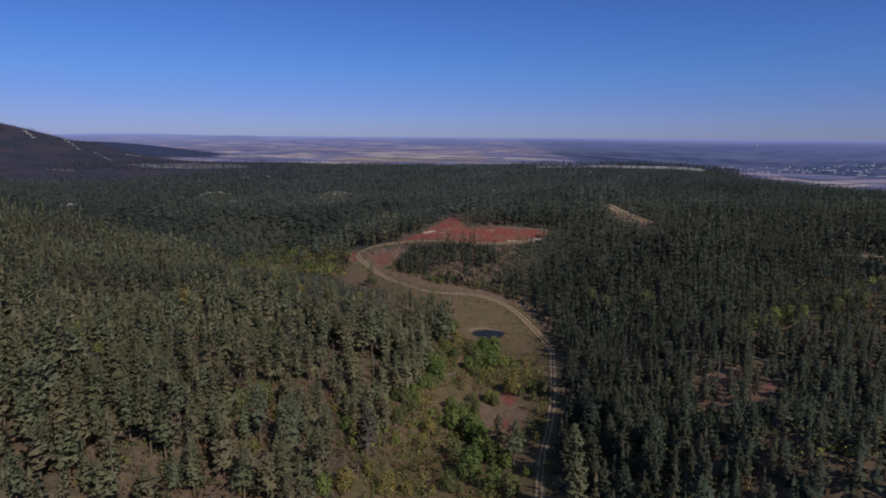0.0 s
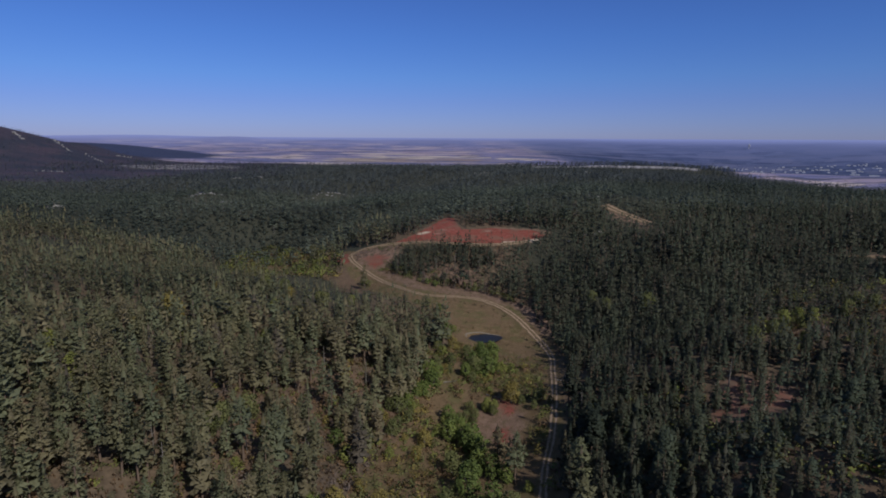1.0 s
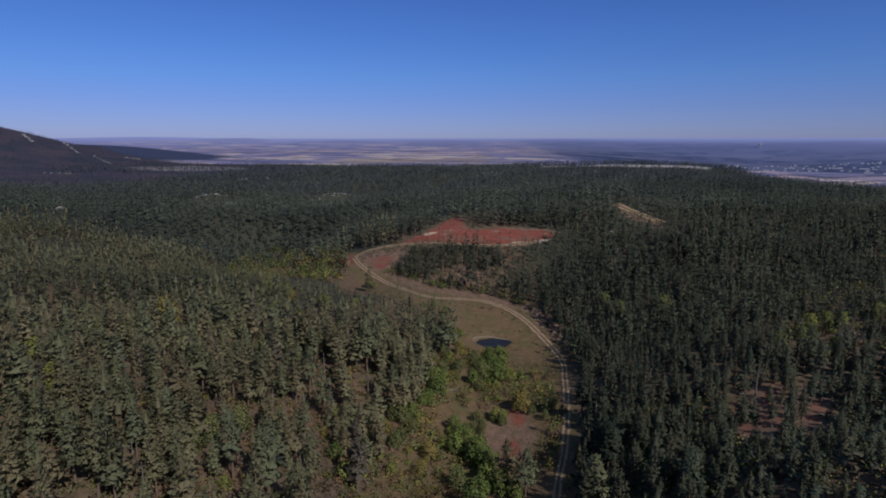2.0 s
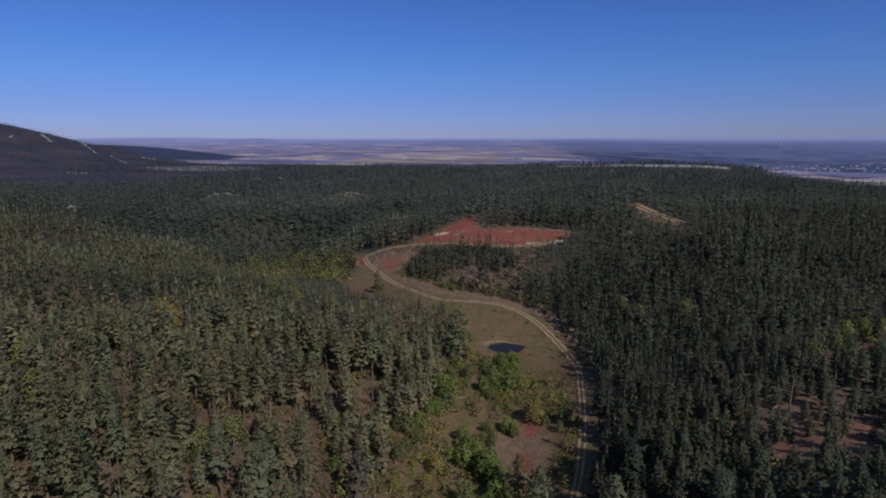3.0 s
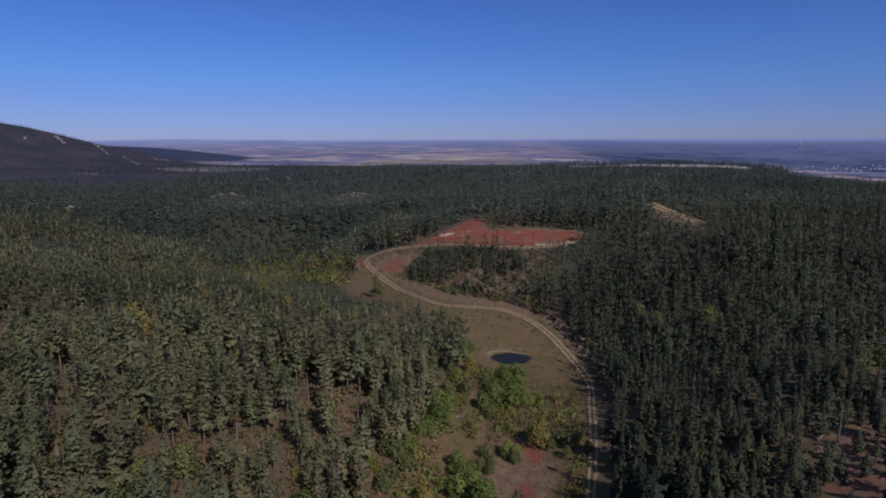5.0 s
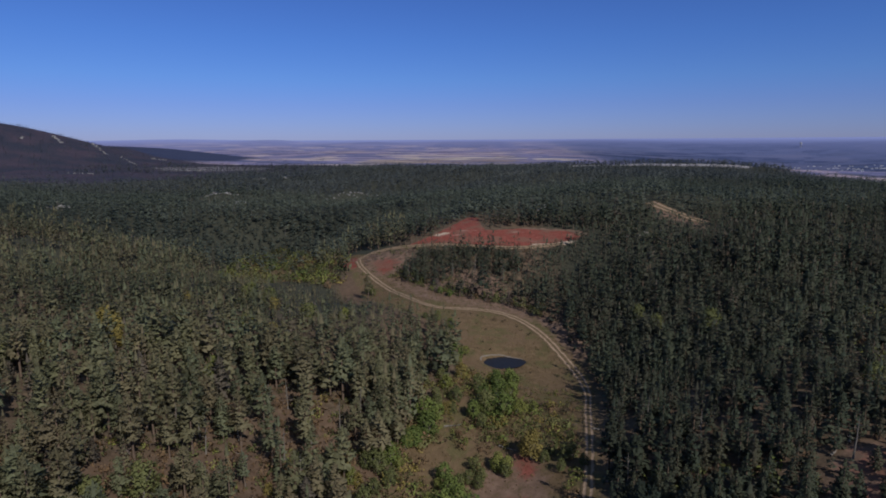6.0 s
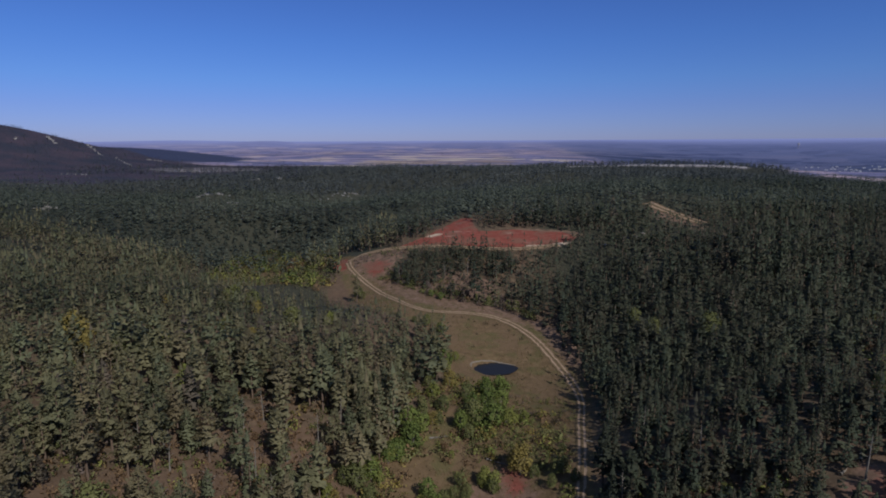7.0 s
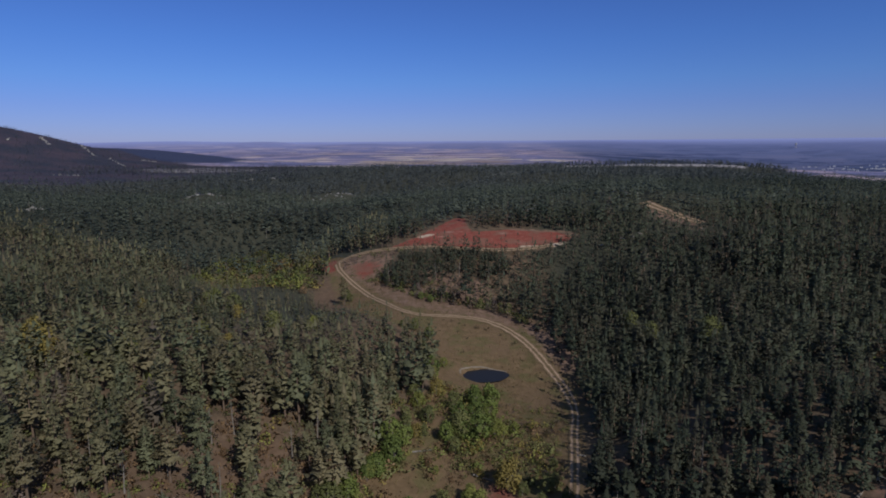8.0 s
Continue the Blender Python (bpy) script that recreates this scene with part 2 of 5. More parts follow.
# ---- landform: hills and hollows as x, y, radius, height ----
NEAR_SLOPES = (
    (68, 112, 28, 9.9), (85, -60, 45, 7.3), (15, -60, 45, -15.7), (-20, -60, 45, -12.4), (85, 45, 45, 9.6), (15, 45, 45, -9.6),
    (85, 80, 45, 6.6), (15, 80, 45, -10.4), (155, 80, 45, 4.3), (15, 150, 45, -8.4), (-90, 150, 45, 6.2), (85, 185, 45, 4.3),
    (15, 185, 45, -9.5), (-20, 185, 45, -5.0), (50, 255, 45, -11.9), (155, 255, 45, -3.6), (15, 290, 45, -6.6), (50, 360, 45, -11.6),
    (-55, 360, 45, -9.8), (-195, 360, 45, -7.3), (-265, 395, 45, 6.4), (-20, 430, 45, 5.4), (-125, 430, 45, -11.3), (-125, 500, 45, -6.2),
)
VALLEY_SIDES = (
    (-160, 535, 45, -11.2), (-230, 605, 45, 4.3), (0, 60, 75, -10.5), (0, 480, 75, 9.0), (-180, 480, 75, -6.6), (130, -200, 130, 5.7),
    (-200, -200, 130, 8.8), (20, -90, 130, -5.3), (-200, -90, 130, 11.6), (240, -90, 130, 7.0), (130, -90, 130, 9.8), (240, 20, 130, 8.2),
    (-200, 20, 130, 11.2), (-200, 130, 130, 10.1), (240, 130, 130, 8.6), (20, 240, 130, -10.7), (-310, 240, 130, 7.6), (240, 240, 130, 7.2),
    (-90, 460, 130, -13.8), (460, 460, 130, 7.6), (-200, 460, 130, -7.6),
)
WIDE_HILLS = (
    (790, 570, 130, -7.0), (20, 570, 130, 3.6), (130, 570, 130, 6.8),
    (130, 680, 130, 3.8), (-90, 790, 130, -9.7), (130, 1010, 130, 2.3), (-420, 1340, 130, 3.3), (-500, 200, 240, 7.4), (300, 400, 240, 11.2),
    (-500, 400, 240, 9.3), (-900, 600, 240, 7.2), (500, 800, 240, 7.2), (300, 800, 240, 6.1), (300, 1000, 240, 3.2), (-700, 1000, 240, 4.8),
    (700, 1000, 240, 4.0), (-100, 1200, 240, 6.4), (500, 1200, 240, 4.7), (300, 1200, 240, 5.2),
    (168, 505, 42, 9.0), (700, 950, 230, -24),
)
FIELD_RISES = ((290, 1490, 75, 8), (430, 1450, 75, 8), (540, 1410, 70, 7), (260, 1380, 80, 6), (380, 1345, 80, 7), (490, 1320, 80, 7), (570, 1290, 70, 6), (-135, 795, 50, 5), (-160, 745, 40, 3), (-130, 790, 26, 5), (-270, 712, 20, 5), (380, 1180, 120, -6), (560, 1120, 120, -6), (655, 1235, 90, 5), (-560, 1130, 110, -8), (-120, 725, 55, -5),
               (-1400, 2330, 170, 18), (-1240, 2330, 170, 21), (-1090, 2350, 150, 19), (-950, 2360, 110, 9))
HAZED_RISES = ((-1440, 4180, 170, 19), (-1290, 4250, 110, 10), (-690, 4080, 190, 15), (-560, 4050, 140, 8), (2120, 3640, 170, 10), (2420, 3560, 200, 8), (40, 4180, 420, 9), (900, 4300, 350, 9), (-2100, 4300, 420, 12))
MOUNTAIN = (-1539, 1709, 470, 148)
POND = (24.0, 273.6, 7.6, 5.6, 6.7)  # centre, half axes, water level


def ease(a, b, v):
    t = np.clip((v - a) / (b - a), 0, 1)
    return t * t * (3 - 2 * t)


def height(x, y):
    """The lie of the land, without the trees."""
    x, y = np.asarray(x, float), np.asarray(y, float)
    r, az = np.hypot(x, y), np.degrees(np.arctan2(x, y))
    low_right = 75 * ease(8, 30, az) * ease(150, 90, az) * ease(1500, 2400, r) * ease(4900, 3000, r)
    plain = 18 + 62 * np.clip((r - 2200) / 2700, 0, 1) + 32 * ease(3500, 4900, r) - low_right
    out = ease(1350, 2100, r)
    z = 28 * (1 - out) + plain * out
    for a, b, s, h in NEAR_SLOPES + VALLEY_SIDES + WIDE_HILLS + FIELD_RISES + HAZED_RISES:
        z = z + h * np.exp(-((x - a) ** 2 + (y - b) ** 2) / s**2)
    mx, my, ms, mh = MOUNTAIN
    z = z + mh * np.exp(-((np.hypot(x - mx, y - my) / ms) ** 2.3))
    roll = np.sin(x / 47 + 1.3) * np.cos(y / 61) + 0.8 * np.sin((x + y) / 83 + 0.6) + 0.6 * np.cos((x - 0.6 * y) / 36)
    z = z + 2.6 * roll * ease(470, 640, np.maximum(np.abs(x) * 1.9, y)) * (1 - ease(1250, 1500, r))
    px, py, ax, ay, level = POND
    d = np.hypot((x - px) / ax, (y - py) / ay)
    return z + (level - 0.9 - z) * ease(1.35, 0.75, d)


def inside(poly, x, y):
    """Whether points lie in a polygon, with a soft rim: distance to the rim, positive inside."""
    x, y = np.asarray(x, float), np.asarray(y, float)
    odd, near = np.zeros(x.shape, bool), np.full(x.shape, 1e9)
    for (ax, ay), (bx, by) in zip(poly, poly[1:] + poly[:1]):
        cross = (ay > y) != (by > y)
        with np.errstate(divide="ignore", invalid="ignore"):
            odd ^= cross & (x < (bx - ax) * (y - ay) / (by - ay if by != ay else 1e-9) + ax)
        t = np.clip(((x - ax) * (bx - ax) + (y - ay) * (by - ay)) / ((bx - ax) ** 2 + (by - ay) ** 2 + 1e-9), 0, 1)
        near = np.minimum(near, np.hypot(x - ax - t * (bx - ax), y - ay - t * (by - ay)))
    return np.where(odd, near, -near)


VALLEY = [(-44, 352), (-28, 322), (-11, 309), (0, 297), (8, 280), (8, 262), (4, 245), (-1, 226), (-7, 205), (-12, 180), (-17, 160), (-22, 130),
          (-25, 90), (-20, 20), (20, 20), (30, 100), (31, 130), (34, 157), (39.5, 175), (44.5, 195), (50, 225), (54, 246), (52.5, 274), (46, 298),
          (40.5, 312), (26, 329.5), (6, 338), (-8, 354), (-22, 376), (-35, 395), (-42, 404), (-62, 436), (-77, 445), (-72, 425), (-58, 395)]
CLAY_PAD = [(-27, 419), (-11, 431), (0, 455), (11, 483), (17, 474), (18, 450), (22, 437), (44, 441), (73, 433), (80, 424), (75, 412), (61, 408), (-10, 411)]
CLAY_BEND = [(-76, 433), (-62, 429), (-54, 408), (-59, 403), (-68, 416)]
CLAY_PATCH = [(23, 205), (28, 203), (29.5, 196), (24, 193)]
CLAY_INNER = [(-49, 407), (-36, 409), (-29, 398), (-36, 384), (-43, 391)]
FRONT_LOW = [(-150, 352), (-112, 328), (-78, 312), (-52, 300), (-30, 318), (-40, 350), (-62, 400), (-100, 445), (-165, 445)]
CREST_LOW = [(-190, 350), (-150, 310), (-80, 275), (-40, 285), (-40, 308), (-80, 318), (-112, 330), (-150, 354)]
BEND_OPEN = [(-64, 404), (-48, 380), (-33, 338), (-40, 326), (-52, 342), (-66, 382)]
CLAY_SPOT = [(20, 188), (25, 187), (24, 177), (19, 176)]
MUD = [(8, 186), (14, 202), (30, 207), (33, 190), (26, 174), (14, 177)]
CLAY_GLADE = [(69, 150), (73, 140), (84, 135), (95, 145), (99, 158), (97, 168), (86, 171), (77, 163)]
CLAY_BANK = [(-24, 372), (-8, 358), (8, 345), (25, 337), (35, 345), (30, 372), (5, 386), (-20, 384)]
PAD_RIM = [(44, 446), (74, 438), (88, 428), (80, 417), (72, 430), (44, 437)]
ROAD_CUT = [(140, 482), (146, 470), (155, 440), (156, 424), (147, 432), (140, 456)]
GOLD_HOLLOW = [(-160, 443), (-169, 519), (-143, 535), (-100, 500), (-76, 450), (-62, 400), (-62, 372), (-89, 388)]
SCARP = [(-160, 735), (-142, 800), (-105, 812), (-105, 800), (-140, 788), (-152, 732)]
RIDGE_FIELD = [(215, 1345), (360, 1305), (470, 1275), (560, 1240), (585, 1290), (490, 1335), (380, 1362), (230, 1392)]
TALUS = ((-1216, 1650, -1196, 1615, 6), (-1231, 1789, -1141, 1698, 10), (-1183, 1886, -1021, 1708, 9), (-990, 1723, -856, 1581, 6), (-828, 1253, -752, 1230, 6), (-688, 1436, -606, 1421, 9), (-966, 1847, -932, 1874, 8), (-540, 1440, -470, 1430, 7))


def talus_gap(x, y):
    """How far inside the nearest pale scree streak a point lies."""
    best = np.full(np.shape(x), -1e9)
    for ax, ay, bx, by, w in TALUS:
        t = np.clip(((x - ax) * (bx - ax) + (y - ay) * (by - ay)) / ((bx - ax) ** 2 + (by - ay) ** 2), 0, 1)
        best = np.maximum(best, w * (0.7 + 0.5 * np.sin(t * 9 + ax)) - np.hypot(x - ax - t * (bx - ax), y - ay - t * (by - ay)))
    return best


SUMAC = [(112, 196), (124, 190), (142, 205), (142, 216), (124, 216)]
EAST_CLEAR = [(206, 300), (212, 278), (208, 262), (222, 258), (236, 276), (226, 300)]
SCARP_FRONT = [(-178, 680), (-110, 730), (-92, 800), (-150, 804), (-168, 740)]
HILL_FIELD = [(-820, 1520), (-690, 1400), (-560, 1350), (-450, 1400), (-470, 1560), (-560, 1750), (-740, 1800)]
VERGE = [(-40, 392), (-22, 380), (-6, 358), (10, 343), (28, 335), (43, 318), (56, 295), (60, 268), (50, 270), (42, 300), (30, 316), (4, 326), (-12, 334), (-36, 376)]
ROCK_KNOB = [(-292, 655), (-252, 655), (-248, 718), (-290, 718)]
SLAB = [(-13, 430), (-4, 435.5), (-1, 432.5), (-10, 427)]
BEND_CLEAR = [(-62, 428), (-24, 421), (-21, 408), (-26, 388), (-40, 380), (-56, 396)]
CUT_CLEAR = [(137, 494), (145, 492), (150, 472), (162, 434), (159, 402), (144, 408), (134, 440), (135, 478)]
# Trees before the clay pad, kept low so the camera sees it
PAD_LOW = [(-24, 412), (-20, 392), (40, 386), (88, 390), (92, 412), (60, 407)]
PALE_BERM = [(48, 411), (60, 408), (75, 411), (78, 416), (66, 413), (50, 414)]

SPARSE = [(-27, 105), (-62, 100), (-80, 116), (-82, 130), (-62, 146), (-60, 160), (-68, 172), (-68, 186), (-57, 203), (-44, 217), (-28, 231), (-12, 240), (3, 246), (0, 226), (-7, 205), (-12, 180), (-17, 160), (-22, 130)]
KNOLL_BARE = [(-7, 357), (10, 344), (26, 338), (38, 344), (37, 364), (27, 372), (8, 366), (-3, 364)]
EAST_ROUGH = [(104, 186), (118, 168), (150, 180), (186, 212), (196, 255), (152, 264), (130, 244), (116, 214)]
KNOLL_PINES = [(-27, 382), (-22, 366), (-6, 358), (2, 368), (8, 378), (30, 374), (40, 382), (40, 400), (0, 402), (-18, 402)]

NEAR_WEST = [(-80, 108), (-28, 108), (-22, 165), (-24, 200), (-44, 204), (-66, 172), (-84, 150)]
NEAR_EAST = [(34, 100), (92, 100), (96, 150), (80, 168), (62, 176), (46, 184), (41, 168), (36, 150)]
ROAD_LINE = [(18, 60), (22, 110), (27, 140), (31, 158), (36, 174), (40, 190), (43, 205), (46, 222), (49.5, 240), (50.3, 256), (48.6, 269), (45.4, 282),
             (42, 292.5), (37.8, 302), (31.7, 312), (23.7, 319.5), (14, 322), (2, 321.8), (-5, 323), (-14, 331), (-26, 352), (-36, 371), (-48, 392),
             (-55, 406), (-59, 419)]
PAD_LINE = [(-59, 419), (-52, 424.5), (-41.5, 422.5), (-24, 416.5), (-10, 413), (10, 410), (35, 409), (52, 410), (69, 411)]
EAST_LINE = [(210, 296), (216, 290), (222, 285), (228, 278), (236, 266)]
CUT_LINE = [(142.0, 490), (143.6, 482), (146, 473), (153, 454), (158, 438), (160.5, 431)]


def curve(points, step):
    """A smooth line through the points, with its sideways directions."""
    p = np.array(points, float)
    q = np.vstack([2 * p[0] - p[1], p, 2 * p[-1] - p[-2]])
    out = []
    for a, b, c, d in zip(q, q[1:], q[2:], q[3:]):
        n = max(2, int(np.hypot(*(c - b)) / step))
        t = np.linspace(0, 1, n, endpoint=False)[:, None]
        out.append(0.5 * (2 * b + (c - a) * t + (2 * a - 5 * b + 4 * c - d) * t**2 + (3 * b - a - 3 * c + d) * t**3))
    line = np.vstack(out)
    way = np.gradient(line, axis=0)
    way /= np.hypot(way[:, 0], way[:, 1])[:, None]
    return line, np.stack([way[:, 1], -way[:, 0]], 1)


ROADS = [curve(ROAD_LINE, 1.5), curve(PAD_LINE, 1.5), curve(CUT_LINE, 2.0), curve(EAST_LINE, 2.0)]


def road_gap(x, y):
    """Distance to the nearest track."""
    best = np.full(np.shape(x), 1e9)
    for line, _ in ROADS:
        for a, b in line[::3]:
            best = np.minimum(best, np.hypot(x - a, y - b))
    return best


def soft_noise(x, y, size, seed):
    """Smooth patches between 0 and 1."""
    g = np.random.default_rng(seed)
    v = np.zeros(np.shape(x))
    for k in range(7):
        a, ph, s = g.uniform(0, 2 * np.pi), g.uniform(0, 2 * np.pi), size * g.uniform(0.5, 1.7)
        v = v + np.sin((x * np.cos(a) + y * np.sin(a)) * 2 * np.pi / s + ph)
    return np.clip(0.5 + v / 7, 0, 1)


# ---- mesh helpers ----
def sheet(name, verts, faces, material, smooth=False, attrs=(), normals=None):
    """A mesh object from arrays: all faces with the same number of corners."""
    verts, faces = np.asarray(verts, np.float32), np.asarray(faces, np.int32)
    me = bpy.data.meshes.new(name)
    me.vertices.add(len(verts))
    me.vertices.foreach_set("co", verts.ravel())
    n = faces.shape[1]
    me.loops.add(faces.size)
    me.loops.foreach_set("vertex_index", faces.ravel())
    me.polygons.add(len(faces))
    me.polygons.foreach_set("loop_start", np.arange(0, faces.size, n, dtype=np.int32))
    for key, values in attrs:
        me.attributes.new(key, "FLOAT", "POINT").data.foreach_set("value", np.asarray(values, np.float32))
    if normals is not None:
        me.attributes.new("custom_normal", "FLOAT_VECTOR", "POINT").data.foreach_set("vector", np.asarray(normals, np.float32).ravel())
    me.materials.append(material)
    me.update(calc_edges=True)
    if smooth:
        me.polygons.foreach_set("use_smooth", np.ones(len(faces), bool))
    return new(name, me)


def child(ob, parent, label=""):
    ob.parent = parent
    return tagged(ob, label=label)


# ---- ground ----
def build_ground():
    front = np.arange(-52, 52.01, 0.45)
    back = np.arange(52 + 4, 308 - 3.9, 4.0)
    az = np.radians(np.concatenate([front, back]))
    rad = [1.0, 20, 40, 60, 75]
    while rad[-1] < 520:
        rad.append(rad[-1] + 2.7)
    while rad[-1] < 4880:
        rad.append(rad[-1] * 1.017)
    rad = np.array(rad)
    R, A = np.meshgrid(rad, az, indexing="ij")
    x, y = (R * np.sin(A)).ravel(), (R * np.cos(A)).ravel()
    z = height(x, y)
    z += np.where((R.ravel() < 600) & (R.ravel() > 75), rng.normal(0, 0.06, x.size), 0)
    nr, na = len(rad), len(az)
    i, j = np.meshgrid(np.arange(nr - 1), np.arange(na), indexing="ij")
    a, b = (i * na + j).ravel(), (i * na + (j + 1) % na).ravel()
    faces = np.stack([a, b, b + na, a + na], 1)[:, ::-1]

    def zone(*polys, rim=4.0):
        return np.clip(np.max([0.5 + inside(p, x, y) / rim / 2 for p in polys], 0), 0, 1)

    r, bearing = np.hypot(x, y), np.degrees(np.arctan2(x, y))
    px, py, ax, ay, level = POND
    d = np.hypot((x - px) / ax, (y - py) / ay)
    meadow = np.maximum(zone(VALLEY, rim=3.0), 0.62 * zone(GOLD_HOLLOW, rim=8))
    mountain = np.exp(-((x + 1539) ** 2 + (y - 1709) ** 2) / 620**2)
    right = ease(24, 30, np.degrees(np.arctan2(x, y)))
    hilly = ease(-9, -15, bearing)
    plain = np.maximum(ease(1700 + 330 * hilly, 2000 + 180 * hilly, r), right * ease(1250, 1400, r)) * (1 - ease(0.2, 0.4, mountain)) * (1 - ease(0.2, 0.5, np.exp(-((x + 1180) ** 2 + (y - 2330) ** 2) / 330**2)))
    attrs = [
        ("meadow", meadow), ("clay", np.maximum.reduce([zone(CLAY_PAD, CLAY_BEND, rim=2.5), 0.72 * zone(CLAY_INNER, rim=4.5), 0.85 * zone(CLAY_PATCH, CLAY_SPOT, rim=3.5), 0.42 * zone(CLAY_GLADE, rim=4)])),
        ("bare", np.maximum.reduce([0.8 * zone(CLAY_GLADE, rim=3), 0.75 * zone(ROAD_CUT, rim=2), 0.45 * zone(CUT_CLEAR, rim=3), 0.5 * zone(EAST_CLEAR, rim=4), 0.6 * zone(VERGE, CLAY_BANK, BEND_CLEAR, rim=3), 0.66 * zone(MUD, rim=4), 0.7 * zone(PAD_RIM, rim=2), 0.45 * zone(EAST_ROUGH, rim=8)])),
        ("pale", np.maximum.reduce([zone(PALE_BERM, SLAB, rim=1.6), 0.78 * zone(RIDGE_FIELD, rim=10), 0.42 * zone(SCARP, rim=4), 0.62 * zone(HILL_FIELD, rim=30) * (0.32 + 0.95 * soft_noise(x, y, 45, 51)), 0.5 * ease(-7, 6, talus_gap(x, y))])),
        ("dark_floor", ease(2, -4, inside(BEND_OPEN, x, y)) * np.maximum.reduce([ease(430, 560, r), ease(45, 70, x) * ease(205, 240, y), ease(-20, -45, x) * ease(250, 310, y)])), ("pale_haze", ease(900, 1200, r)), ("plain", plain), ("blue", ease(0.15, 0.4, np.exp(-((x + 1180) ** 2 + (y - 2330) ** 2) / 330**2)) * ease(0.5, 0.35, mountain)), ("scrub", ease(0.08, 0.2, mountain) + ease(-9, -16, bearing) * ease(1100, 1250, r) + ease(0.2, 0.5, np.exp(-((x + 1180) ** 2 + (y - 2330) ** 2) / 330**2))), ("distance", ease(3000, 4700, r)), ("rim", ease(4150, 4870, r)), ("stubble", ease(-14, -7, bearing) * ease(14, 4, bearing) * ease(2050, 2200, r) * ease(2750, 2350, r) + 1.5 * ease(21, 23, bearing) * ease(1500, 1800, r) * ease(2650, 2350, r)), ("rise", np.clip(sum(np.exp(-((x - a) ** 2 + (y - b) ** 2) / (0.8 * q) ** 2) for a, b, q, h in HAZED_RISES), 0, 1)), ("haze_blue", ease(-6, 24, np.degrees(np.arctan2(x, y))) * ease(2100, 2700, r)),
    ]
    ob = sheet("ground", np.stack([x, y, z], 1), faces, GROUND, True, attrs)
    return tagged(ob, "rolling ground of pine litter, dry grass, red clay and far plains", "ground", kind="structure")


build_ground()


# ---- dirt tracks ----
def build_road(line, side, name, label, widen=1.0):
    across = np.array([-2.0, -1.35, -1.15, -0.7, -0.4, 0.4, 0.7, 1.15, 1.35, 2.0]) * np.broadcast_to(widen, len(line))[:, None]
    dip = np.array([0.02, 0.14, 0.09, 0.08, 0.15, 0.15, 0.08, 0.09, 0.14, 0.02])
    rut = np.array([0.0, 0.35, 1.0, 1.0, 0.15, 0.15, 1.0, 1.0, 0.35, 0.0])
    n, m = across.shape
    p = line[:, None, :] + side[:, None, :] * (across * (1 + 0.12 * rng.normal(size=(n, 1))))[..., None]
    z = height(p[..., 0], p[..., 1]) + dip + 0.08
    verts = np.concatenate([p, z[..., None]], -1).reshape(-1, 3)
    i, j = np.meshgrid(np.arange(n - 1), np.arange(m - 1), indexing="ij")
    a = (i * m + j).ravel()
    faces = np.stack([a, a + 1, a + m + 1, a + m], 1)
    ob = sheet(name, verts, faces, ROAD, True, [("rut", np.tile(rut, n))])
    return tagged(ob, label, "dirt road", kind="structure")


build_road(*ROADS[0], "road", "pale two-rut dirt track winding along the meadow", 0.78 + 0.2 * ease(230, 290, ROADS[0][0][:, 1]))
build_road(*ROADS[1], "road", "pale dirt track along the foot of the red clay pad", 1.2)
build_road(*ROADS[3], "road", "short tan dirt track between the eastern pines", 1.5)
build_road(*ROADS[2], "road", "pale graded road on a cut bank in the pines", 2.1)


